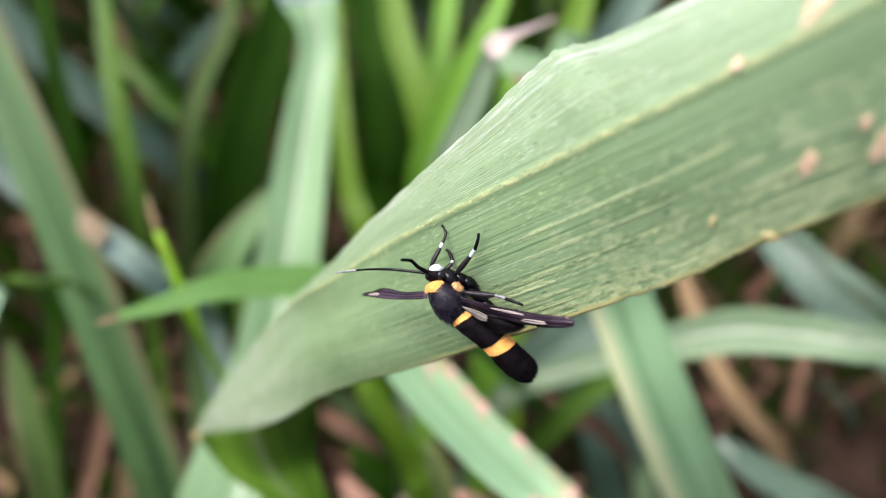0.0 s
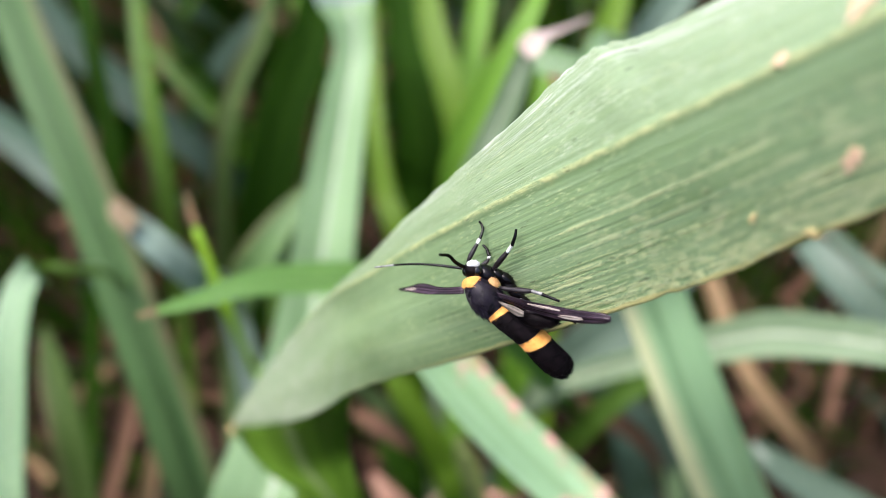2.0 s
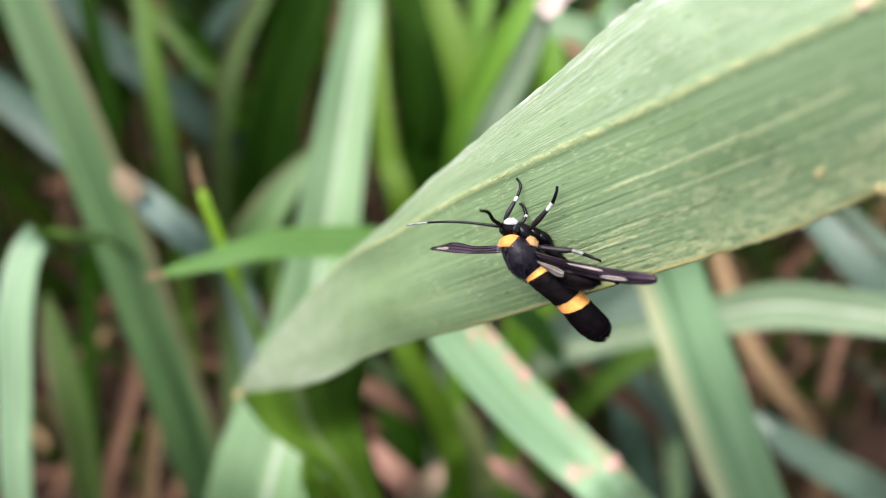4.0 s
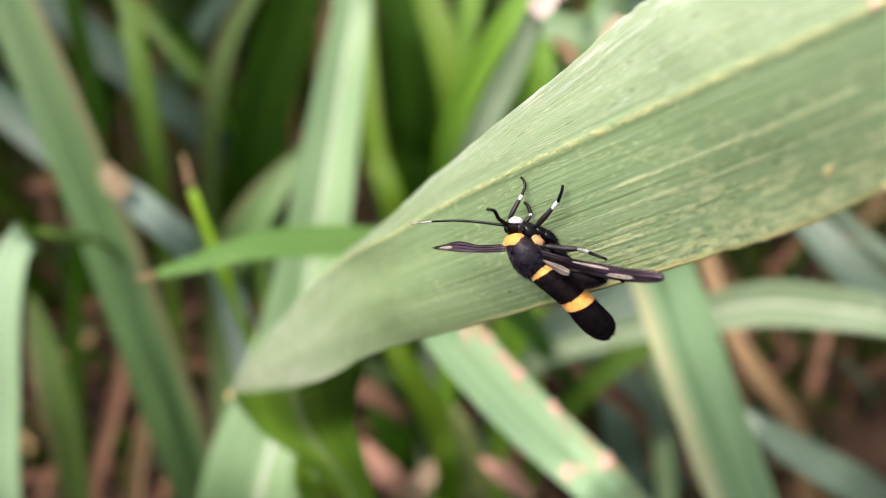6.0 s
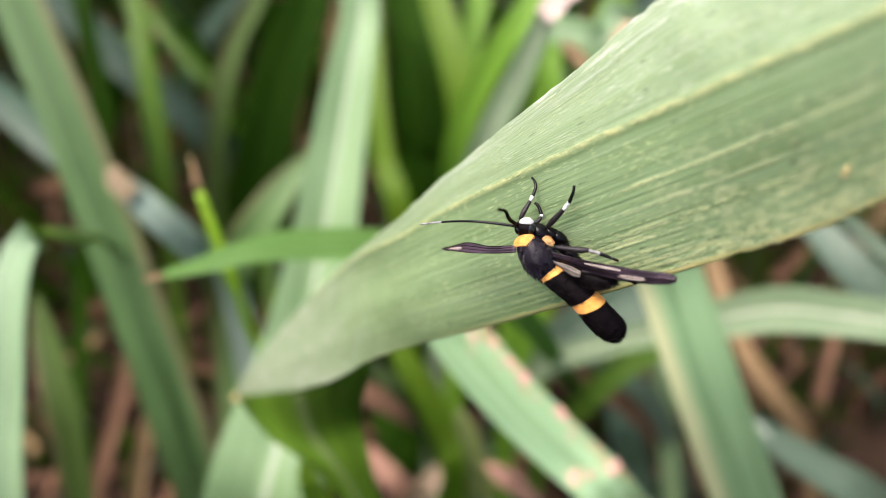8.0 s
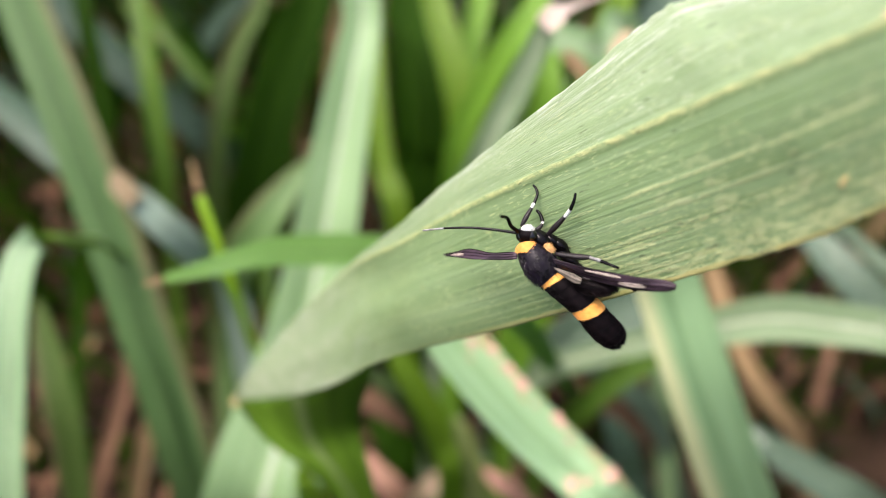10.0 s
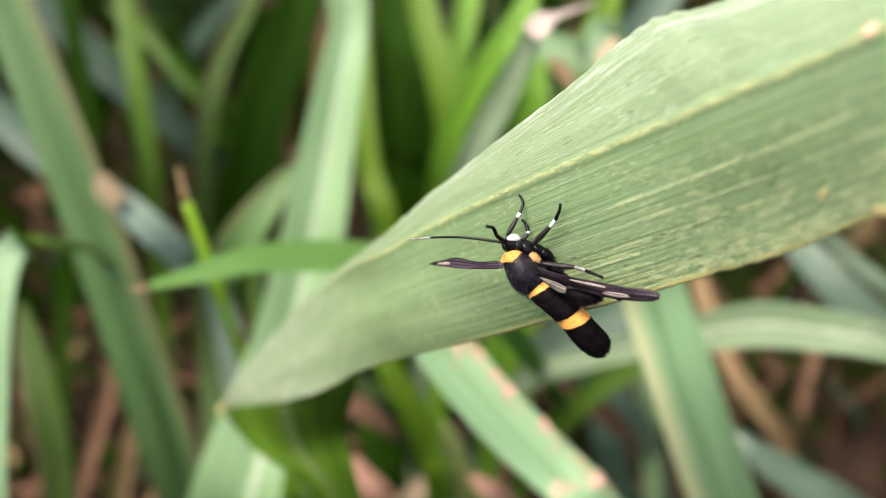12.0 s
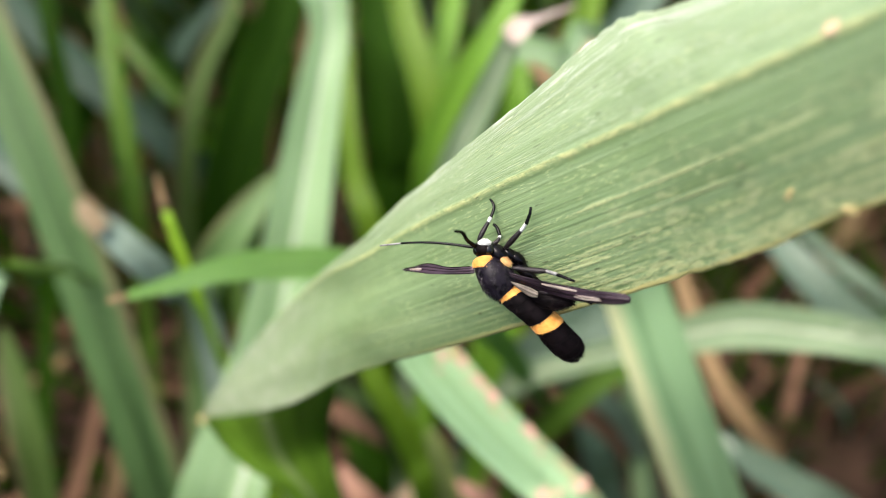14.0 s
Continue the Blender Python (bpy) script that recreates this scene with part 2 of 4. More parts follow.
LIME_GREEN = leaf_material("lime_green", (0.0851, 0.1664, 0.0086), (0.1254, 0.2245, 0.017), (0.3, 0.45, 0.07), (0.40, 0.70, 0.02), 0.5, 0.45)
PALE_GREEN = leaf_material("pale_green", (0.150, 0.262, 0.110), (0.248, 0.375, 0.192), (0.58, 0.65, 0.49), (0.38, 0.58, 0.12), 0.35, 0.42, None, 0.25, None, 0.09)
MINT_GREEN = leaf_material("mint_green", (0.1564, 0.2622, 0.138), (0.2254, 0.3404, 0.1932), (0.50, 0.60, 0.42), (0.28, 0.52, 0.12), 0.3, 0.42)
SAGE_GREEN = leaf_material("sage_green", (0.1276, 0.1936, 0.1012), (0.1936, 0.2728, 0.154), (0.58, 0.62, 0.48), (0.25, 0.42, 0.12), 0.3, 0.42, None, 0.25, None, 0.11)
EDGED_GREEN = leaf_material("edged_green", (0.172, 0.312, 0.152), (0.262, 0.415, 0.222), (0.15, 0.25, 0.11), (0.22, 0.42, 0.08), 0.3, 0.42, None, 0.25, (1.0, (0.54, 0.58, 0.33), -0.05))
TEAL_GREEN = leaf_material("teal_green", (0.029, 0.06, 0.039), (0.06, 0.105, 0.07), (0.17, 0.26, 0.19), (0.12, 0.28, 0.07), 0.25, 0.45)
SLATE_GREEN = leaf_material("slate_green", (0.075, 0.12, 0.078), (0.13, 0.18, 0.12), (0.27, 0.35, 0.26), (0.16, 0.30, 0.09), 0.25, 0.45)
# near-black green: the shade behind the near leaves is put into it
SHADED_GREEN = leaf_material("shaded_green", (0.008, 0.028, 0.0015), (0.018, 0.052, 0.003), (0.04, 0.095, 0.010), (0.06, 0.18, 0.003), 0.36, 0.6, None, 0.03)
SPOTTED = leaf_material("spotted_green", (0.205, 0.37, 0.175), (0.33, 0.50, 0.28), (0.26, 0.43, 0.19), (0.30, 0.54, 0.12), 0.35, 0.40, (-0.17, (0.46, 0.36, 0.20)))
SHOOT_GREEN = leaf_material("shoot_green", (0.215, 0.375, 0.024), (0.29, 0.48, 0.042), (0.34, 0.52, 0.06), (0.45, 0.74, 0.03), 0.5, 0.45)
CROSS_GREEN = leaf_material("soft_green", (0.105, 0.235, 0.048), (0.155, 0.305, 0.075), (0.19, 0.34, 0.09), (0.24, 0.5, 0.04), 0.4, 0.45)
MID_GREEN = leaf_material("mid_green", (0.0562, 0.1237, 0.0135), (0.0863, 0.1688, 0.021), (0.13, 0.24, 0.04), (0.2, 0.44, 0.02), 0.4, 0.45)
FROST_GREEN = leaf_material("frost_green", (0.324, 0.414, 0.342), (0.45, 0.54, 0.45), (0.55, 0.62, 0.50), (0.3, 0.5, 0.2), 0.3, 0.45)
DEAD_TIP = leaf_material("dead_tip", (0.50, 0.38, 0.31), (0.66, 0.54, 0.46), None, (0.5, 0.35, 0.25), 0.25, 0.6)
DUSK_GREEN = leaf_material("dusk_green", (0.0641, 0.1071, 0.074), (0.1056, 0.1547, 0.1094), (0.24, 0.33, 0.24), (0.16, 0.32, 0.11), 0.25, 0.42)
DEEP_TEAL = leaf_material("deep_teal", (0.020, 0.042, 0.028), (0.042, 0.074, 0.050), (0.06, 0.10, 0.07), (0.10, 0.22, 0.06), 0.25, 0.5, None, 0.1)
# olive darkened for leaves in half shade; the tan margin is their own
HALF_SHADE_GREEN = leaf_material("half_shade_green", (0.034, 0.0666, 0.0133), (0.0577, 0.0977, 0.0237), (0.11, 0.15, 0.05), (0.15, 0.32, 0.02), 0.35, 0.55, None, 0.1, (1.0, (0.105, 0.105, 0.048), 0.16))
GREY_TEAL = leaf_material("grey_teal", (0.28, 0.3937, 0.3062), (0.42, 0.5425, 0.4287), (0.30, 0.37, 0.30), (0.22, 0.38, 0.16), 0.3, 0.45)
MOSS_GREEN = leaf_material("moss_green", (0.085, 0.165, 0.052), (0.125, 0.215, 0.080), (0.15, 0.25, 0.09), (0.20, 0.42, 0.05), 0.4, 0.45, None, 0.25, (1.0, (0.17, 0.18, 0.08), 0.20))
OLIVE_GREEN = leaf_material("olive_green", (0.135, 0.175, 0.050), (0.205, 0.255, 0.080), (0.26, 0.30, 0.12), (0.3, 0.42, 0.05), 0.35, 0.5)
PINK_STRAW = leaf_material("pink_straw", (0.33, 0.175, 0.125), (0.47, 0.28, 0.20), (0.50, 0.32, 0.24), (0.5, 0.25, 0.15), 0.25, 0.65, None, 0.08)
MUTED_TAN = leaf_material("muted_tan", (0.165, 0.125, 0.075), (0.25, 0.195, 0.12), None, (0.4, 0.25, 0.12), 0.25, 0.65, None, 0.1)
TAN_TIP = leaf_material("tan_tip", (0.468, 0.338, 0.208), (0.65, 0.494, 0.338), None, (0.5, 0.32, 0.16), 0.25, 0.6)
STRAW = leaf_material("straw", (0.1683, 0.1071, 0.0536), (0.2601, 0.1836, 0.0994), (0.42, 0.31, 0.18), (0.4, 0.25, 0.1), 0.2, 0.7, None, 0.08)
RUST_STRAW = leaf_material("rust_straw", (0.0864, 0.048, 0.0296), (0.156, 0.092, 0.0584), (0.31, 0.19, 0.13), (0.35, 0.15, 0.06), 0.2, 0.7, None, 0.08)
DARK_RUST = leaf_material("dark_rust", (0.0816, 0.0435, 0.0271), (0.1667, 0.0943, 0.0599), (0.13, 0.08, 0.05), (0.2, 0.08, 0.03), 0.2, 0.75, None, 0.05)


def soil_material():
    """Soil near by, colour darkened for shade; short grass over it farther off."""
    m, nt, sh = nodes_of("soil")
    tc = nt.nodes.new("ShaderNodeTexCoord")
    n1, n2 = noise_on(nt, tc.outputs["Object"], 30, 5.0), noise_on(nt, tc.outputs["Object"], 270, 4.0)
    earth = mixed(nt, ramp(nt, n1, [(0.35, (0, 0, 0)), (0.65, (1, 1, 1))]), (0.012, 0.0075, 0.0055), (0.042, 0.026, 0.018))
    grass = mixed(nt, noise_on(nt, tc.outputs["Object"], 3, 4.0), (0.03, 0.06, 0.010), (0.07, 0.11, 0.025))
    away = nt.nodes.new("ShaderNodeVectorMath")
    away.operation = "LENGTH"
    link(nt, tc.outputs["Object"], away.inputs[0])
    cover = ramp(nt, math_node(nt, "MULTIPLY", math_node(nt, "ADD", away.outputs["Value"], math_node(nt, "MULTIPLY", n1, 1.2)), 0.25), [(0.40, (0, 0, 0)), (0.75, (1, 1, 1))])
    link(nt, mixed(nt, cover, earth, grass), sh.inputs["Base Color"])
    sh.inputs["Roughness"].default_value, sh.inputs["Specular IOR Level"].default_value = 0.95, 0.04
    bump(nt, n2, 0.8, 0.004, sh)
    return m


SOIL = soil_material()
PINK_SCAR = plain_material("pink_dead_spot", (0.50, 0.27, 0.20), (0.62, 0.42, 0.31), 500, 0.7)
SCAR = plain_material("dead_spot", (0.52, 0.33, 0.19), (0.66, 0.47, 0.31), 900, 0.7)
STAIN = plain_material("yellow_dead_spot", (0.44, 0.34, 0.13), (0.56, 0.46, 0.22), 900, 0.7)
BLACK = plain_material("black_scales", (0.0012, 0.0007, 0.0009), (0.0060, 0.0036, 0.0045), 1100, 0.5, 0.6, 0.0001, 0, 0.0, 0.06)
SHINY_BLACK = plain_material("black_cuticle", (0.0012, 0.001, 0.0014), (0.0032, 0.0026, 0.0034), 1500, 0.2, 0.1, 0.00005, 0, 0.0, 0.16)
BLUE_BLACK = plain_material("blue_black_hair", (0.0012, 0.0008, 0.0020), (0.0105, 0.0074, 0.0140), 900, 0.26, 0.5, 0.0001, 0, 0.0, 0.14)
ORANGE = plain_material("orange_scales", (0.70, 0.29, 0.04), (0.84, 0.41, 0.09), 1300, 0.7, 0.5, 0.0001, 0, 0.2)
DULL_ORANGE = plain_material("dull_orange_scales", (0.48, 0.27, 0.09), (0.62, 0.37, 0.16), 1300, 0.7, 0.5, 0.0001)
WHITE = plain_material("white_scales", (0.50, 0.50, 0.49), (0.66, 0.66, 0.64), 1300, 0.6, 0.4, 0.0001)
WING_DARK = plain_material("wing_membrane_dark", (0.010, 0.0055, 0.0088), (0.050, 0.029, 0.043), 420, 0.36, 0.3, 0.0001, 0, 0.0, 0.3)
WING_CLEAR = plain_material("wing_window", (0.28, 0.225, 0.195), (0.46, 0.38, 0.33), 700, 0.35, 0.2, 0.0001)
HINDWING = plain_material("hindwing_grey", (0.095, 0.08, 0.068), (0.17, 0.145, 0.12), 700, 0.6, 0.2, 0.0001, 0, 0.0, 0.1)
LEG_BROWN = plain_material("leg_scales", (0.004, 0.0026, 0.0032), (0.020, 0.0145, 0.0165), 1800, 0.4, 0.4, 0.0001, 0, 0.0, 0.3)
EYE_BLACK = plain_material("eye_cuticle", (0.0015, 0.0015, 0.002), (0.004, 0.0035, 0.0045), 1500, 0.12, 0.1, 0.00003)
HAIR = plain_material("grey_hair", (0.012, 0.010, 0.015), (0.045, 0.038, 0.044), 900, 0.3, 0.3, 0.0001, 0, 0.0, 0.3)
GREY = plain_material("grey_scales", (0.09, 0.085, 0.085), (0.30, 0.30, 0.29), 1800, 0.6, 0.4, 0.0001)


# ---- builders ----
def part(name, verts, faces, material, parent=None, label="", uvs=None, smooth=True):
    me = bpy.data.meshes.new(name)
    me.from_pydata([tuple(v) for v in verts], [], faces)
    if uvs is not None:
        layer = me.uv_layers.new(name="UVMap")
        for loop in me.loops:
            layer.data[loop.index].uv = uvs[loop.vertex_index]
    me.polygons.foreach_set("use_smooth", [smooth] * len(me.polygons))
    me.materials.append(material)
    me.update()
    ob = new(name, me)
    if parent is not None:
        ob.parent = parent
    return tagged(ob, label)


def spline(points, n):
    """n + 1 values evenly in parameter along a Catmull-Rom curve through rows of numbers."""
    p = np.array(points, float)
    p = np.vstack([2 * p[0] - p[1], p, 2 * p[-1] - p[-2]])
    out = []
    for k in range(n + 1):
        s = k / n * (len(p) - 3)
        i = min(int(s), len(p) - 4)
        t = s - i
        a, b, c, d = p[i:i + 4]
        out.append(0.5 * (2 * b + (c - a) * t + (2 * a - 5 * b + 4 * c - d) * t * t + (3 * b - a - 3 * c + d) * t ** 3))
    return np.array(out)


def unit(v):
    return v / (np.linalg.norm(v, axis=-1, keepdims=True) + 1e-12)


def sheet(rows, thick, us):
    """A closed thin sheet over a grid of points (stations x across), with u across and v along in centimetres."""
    g = np.array(rows)
    n, m = g.shape[:2]
    du, dv = np.gradient(g, axis=1), np.gradient(g, axis=0)
    nor = unit(np.cross(du, dv))
    verts = np.concatenate([(g + nor * thick / 2).reshape(-1, 3), (g - nor * thick / 2).reshape(-1, 3)])
    mid = g[:, m // 2]
    run = np.concatenate([[0], np.cumsum(np.linalg.norm(np.diff(mid, axis=0), axis=1))]) * 100
    uvs = [(us[j], run[i]) for _ in range(2) for i in range(n) for j in range(m)]
    f, o = [], n * m
    for i in range(n - 1):
        for j in range(m - 1):
            a = i * m + j
            f.append((a, a + 1, a + m + 1, a + m))
            f.append((o + a, o + a + m, o + a + m + 1, o + a + 1))
        for j in (0, m - 1):
            a = i * m + j
            f.append((a, a + m, o + a + m, o + a) if j == 0 else (a, o + a, o + a + m, a + m))
    for j in range(m - 1):
        f.append((j, o + j, o + j + 1, j + 1))
        b = (n - 1) * m + j
        f.append((b, b + 1, o + b + 1, o + b))
    return verts, f, uvs


def tube_mesh(points, radii, sides=8, n=None, flat=1.0, skew=0.0):
    """A round tapering rod along a curve; skew turns its rings about z, in degrees."""
    c = spline([(*p, r) for p, r in zip(points, radii)], n or 6 * (len(points) - 1))
    p, r = c[:, :3], np.maximum(c[:, 3], 1e-6)
    t = unit(np.gradient(p, axis=0))
    if skew:
        ca, sa = math.cos(radians(skew)), math.sin(radians(skew))
        t = t @ np.array(((ca, sa, 0), (-sa, ca, 0), (0, 0, 1)))
    ref = np.array((0.0, 0.0, 1.0)) if abs(t[0][2]) < 0.8 else np.array((0.0, 1.0, 0.0))
    verts, faces = [], []
    for i in range(len(p)):
        ref = unit(ref - t[i] * (ref @ t[i]))
        s = np.cross(t[i], ref)
        for k in range(sides):
            a = 2 * math.pi * k / sides
            verts.append(p[i] + r[i] * (math.cos(a) * s + flat * math.sin(a) * ref))
    for i in range(len(p) - 1):
        for k in range(sides):
            k2 = (k + 1) % sides
            faces.append((i * sides + k, i * sides + k2, (i + 1) * sides + k2, (i + 1) * sides + k))
    faces.append(tuple(range(sides))[::-1])
    faces.append(tuple((len(p) - 1) * sides + k for k in range(sides)))
    return verts, faces


def dead_patch(at, nor, along, w, h, rnd, count=16):
    """A low irregular scab, w across and h along in millimetres, let into a leaf at a place with that normal."""
    ay = unit(along - nor * (along @ nor))
    ax = np.cross(ay, nor)
    ring = []
    for k in range(count):
        a, s = 2 * math.pi * k / count, rnd.uniform(0.68, 1.18)
        ring.append(at + ax * math.cos(a) * w * s * 0.0005 + ay * math.sin(a) * h * s * 0.0005)
    v = ring + [q - nor * 0.0006 for q in ring] + [at + nor * 0.00004]
    f = [(k, (k + 1) % count, 2 * count) for k in range(count)] + [(k, k + count, (k + 1) % count + count, (k + 1) % count) for k in range(count)]
    return v, f


def grass_blade(points, widths, material, label, face=(0, -0.64, 0.77), vee=0.12, twist=0.0, name="grass_blade", category="grass leaf", rib=True, n=22, wave=0.0, rib_material=None, tip=None, spots=(), spot_material=None):
    """A strap-shaped leaf along a curve: points in metres, widths in millimetres, face: the way its upper side looks."""
    c = spline([(*p, w * 0.0005) for p, w in zip(points, widths)], n)
    p, hw = c[:, :3], np.maximum(c[:, 3], 0.0002)
    t = unit(np.gradient(p, axis=0))
    us = (-1.0, -0.96, -0.6, -0.3, 0.0, 0.3, 0.6, 0.96, 1.0)
    rows = []
    rnd = random.Random(len(label) * 31 + int(p[0][0] * 1e5))
    ph = rnd.uniform(0, 6)
    for i in range(len(p)):
        f = np.array(face, float)
        f = unit(f - t[i] * (f @ t[i]))
        s = np.cross(t[i], f)
        a = radians(twist) * (i / n - 0.5)
        s, f = s * math.cos(a) + f * math.sin(a), f * math.cos(a) - s * math.sin(a)
        rows.append([p[i] + s * hw[i] * u * (1 + 0.04 * math.sin(9 * i / n + ph + u)) + f * hw[i] * (vee * abs(u) ** 1.3 * 1.6 + wave * u * math.sin(14 * i / n + ph)) for u in us])
    k = tip[1] if tip else 0
    v, f, uv = sheet(rows[k:], 0.0004, us)
    if not rib and not tip and not spots:
        return tagged(part(name, v, f, material, None, "", uv), label, category)
    ob = tagged(new(name), label, category)
    part("blade", v, f, material, ob, "", uv)
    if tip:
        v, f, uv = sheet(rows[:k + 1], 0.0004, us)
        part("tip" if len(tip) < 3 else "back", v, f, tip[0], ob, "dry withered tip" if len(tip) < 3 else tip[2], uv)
    if rib:
        v, f = tube_mesh([tuple(q) for q in p[::3]], [max(0.04 * w, 0.00012) for w in hw[::3]], 6, 2 * len(p[::3]))
        part("midrib", v, f, rib_material or material, ob, "", [(0.0, i / 6 * 0.3) for i in range(len(v))])
    g = np.array(rows)
    for along, u, w, h in spots:
        i = along * n
        at = np.array([np.interp(u, us, [row[c] for row in g[int(i)] + (g[int(i) + 1] - g[int(i)]) * (i - int(i))]) for c in range(3)])
        j = int(np.argmin(np.abs(np.array(us) - u)))
        j = min(max(j, 1), len(us) - 2)
        nor = unit(np.cross(g[int(i), j + 1] - g[int(i), j - 1], t[int(i)]))
        nor = nor if nor @ np.array(face, float) > 0 else -nor
        v, f = dead_patch(at + nor * 0.00035, nor, t[int(i)], w, h, rnd)
        part("dead_spot", v, f, spot_material or PINK_SCAR, ob, "pinkish dead spot" if spot_material is None else "whitish worn streak", None, False)
    return ob


# ---- ground ----
def ground():
    n = 90
    xs = [math.copysign(abs(k / n) ** 4 * 300 + abs(k / n) * 0.8, k) for k in range(-n, n + 1)]
    verts, faces = [], []
    for y in xs:
        for x in xs:
            r = math.hypot(x, y)
            z = 0.012 * noise.noise((x * 9, y * 9, 0)) + 0.005 * noise.noise((x * 40, y * 40, 3))
            verts.append((x, y + 0.2, z * min(1.0, 3 / (r + 0.1))))
    m = 2 * n + 1
    for i in range(m - 1):
        for j in range(m - 1):
            faces.append((i * m + j, i * m + j + 1, (i + 1) * m + j + 1, (i + 1) * m + j))
    return tagged(part("ground", verts, faces, SOIL), "dark brown bare soil under the grass", "ground", "", "structure")


ground()


# ---- the reed leaf that carries the moth ----
def reed_leaf():
    upper = [(0.0463, -0.0481, 0.3835), (0.0412, -0.0432, 0.3759), (0.0319, -0.0379, 0.3660), (0.0261, -0.0343, 0.3599), (0.0234, -0.0318, 0.3574), (0.0215, -0.0307, 0.3557), (0.0199, -0.0301, 0.3535), (0.0183, -0.0297, 0.3513), (0.0144, -0.0291, 0.3459), (0.0069, -0.0257, 0.3344), (-0.0002, -0.0222, 0.3230), (-0.0081, -0.0175, 0.3086), (-0.0198, -0.0079, 0.2854), (-0.0361, -0.0020, 0.2577), (-0.0554, 0.0020, 0.2245)]
    rib = [(0.0458, -0.0538, 0.3813), (0.0411, -0.0518, 0.3752), (0.0341, -0.0482, 0.3664), (0.0307, -0.0464, 0.3623), (0.0286, -0.0453, 0.3598), (0.0272, -0.0444, 0.3579), (0.0252, -0.0431, 0.3553), (0.0231, -0.0418, 0.3524), (0.0186, -0.0391, 0.3467), (0.0098, -0.0346, 0.3361), (0.0005, -0.0291, 0.3237), (-0.0082, -0.0239, 0.3111), (-0.0192, -0.0143, 0.2917), (-0.0361, -0.0054, 0.2601), (-0.0557, 0.0002, 0.2243)]
    lower = [(0.0539, -0.0597, 0.3686), (0.0480, -0.0575, 0.3626), (0.0395, -0.0545, 0.3533), (0.0364, -0.0534, 0.3491), (0.0349, -0.0528, 0.3466), (0.0337, -0.0523, 0.3448), (0.0318, -0.0515, 0.3424), (0.0298, -0.0506, 0.3399), (0.0254, -0.0488, 0.3347), (0.0163, -0.0447, 0.3237), (0.0069, -0.0404, 0.3123), (-0.0036, -0.0355, 0.3001), (-0.0135, -0.0295, 0.2855), (-0.0275, -0.0216, 0.2621), (-0.0581, 0.0004, 0.2179)]
    n = 112
    a, b, c = spline(upper, n), spline(rib, n), spline(lower, n)
    rows, us = [], [-1, -0.985, -0.9, -0.8, -0.7, -0.6, -0.5, -0.4, -0.3, -0.2, -0.1, -0.035, 0, 0.035, 0.08, 0.15, 0.23, 0.3, 0.38, 0.45, 0.53, 0.6, 0.68, 0.75, 0.83, 0.9, 0.95, 0.985, 1]
    for i in range(n + 1):
        nor = unit(np.cross(c[i] - a[i], b[min(i + 1, n)] - b[max(i - 1, 0)]))
        nor = nor if nor[1] < 0 else -nor
        old = min(1.0, max(0.0, (i / n - 0.62) / 0.2))
        row = []
        for u in us:
            q = b[i] + (c[i] - b[i]) * u if u >= 0 else b[i] + (a[i] - b[i]) * -u
            arch = (0.0003 if u < 0 else 0.0007 + 0.0011 * old) * math.sin(math.pi * abs(u) ** (1 + 0.8 * old)) * min(1, (n - i) / 22)
            arch += 0.00017 if u == 0 else 0.0
            arch += 0.0003 * noise.noise((u * 2, i * 0.075, 5)) + 0.00006 * noise.noise((u * 9, i * 0.05, 2)) + 0.00035 * old * noise.noise((u * 4 + i * 0.05, i * 0.16, 9)) * min(1, (n - i) / 10)
            # the upper margin is nicked and slightly wavy, the lower one frayed
            fray = (0.00016 * noise.noise((i * 0.9, u, 1)) + 0.00022 * noise.noise((i * 0.3, u, 4))) if abs(u) > 0.98 else 0.0
            row.append(q + nor * arch + unit(c[i] - a[i]) * fray)
        rows.append(row)
    root = tagged(new("reed_leaf"), "broad grey-green reed leaf with yellow streaks and a creased tip", "leaf")
    v, f, uv = sheet(rows, 0.0004, us)
    part("blade", v, f, GREY_GREEN, root, "", uv)
    crease = [(-0.0589, 0.0013, 0.2161), (-0.0416, -0.0110, 0.2397), (-0.0278, -0.0205, 0.2604), (-0.0145, -0.0277, 0.2818)]
    mid = [(-0.0459, -0.0145, 0.2237), (-0.0384, -0.0160, 0.2264), (-0.0298, -0.0166, 0.2324), (-0.0213, -0.0177, 0.2419)]
    low = [(-0.0341, -0.0209, 0.2184), (-0.0296, -0.0225, 0.2196), (-0.0248, -0.0227, 0.2233), (-0.0199, -0.0234, 0.2293)]
    end = [(-0.0219, -0.0299, 0.1978), (-0.0200, -0.0301, 0.1976), (-0.0183, -0.0299, 0.1978), (-0.0165, -0.0293, 0.1982)]
    cr = [spline(q, 8) for q in (crease, mid, low, end)]
    grid = np.array([spline([cr[k][j] for k in range(4)], 14) for j in range(9)]).transpose(1, 0, 2)
    v, f, uv = sheet(grid, 0.0004, np.linspace(-1, 1, 9))
    part("folded_tip", v, f, FOLD_GREEN, root, "darker green back of the folded leaf tip", uv)
    g = np.array(rows)
    rnd = random.Random(12)
    for at, w, h, tint in (((0.0338, -0.0479, 0.3661), 0.9, 1.6, SCAR), ((0.0396, -0.053, 0.3606), 1.3, 2.4, SCAR), ((0.0343, -0.0513, 0.3519), 0.5, 1.5, STAIN), ((0.0384, -0.054, 0.3524), 1.4, 0.9, STAIN), ((0.0435, -0.0548, 0.3638), 1.5, 3.6, SCAR), ((0.0382, -0.0487, 0.3717), 1.5, 4.0, SCAR), ((0.0421, -0.0537, 0.3652), 0.7, 1.3, SCAR)):
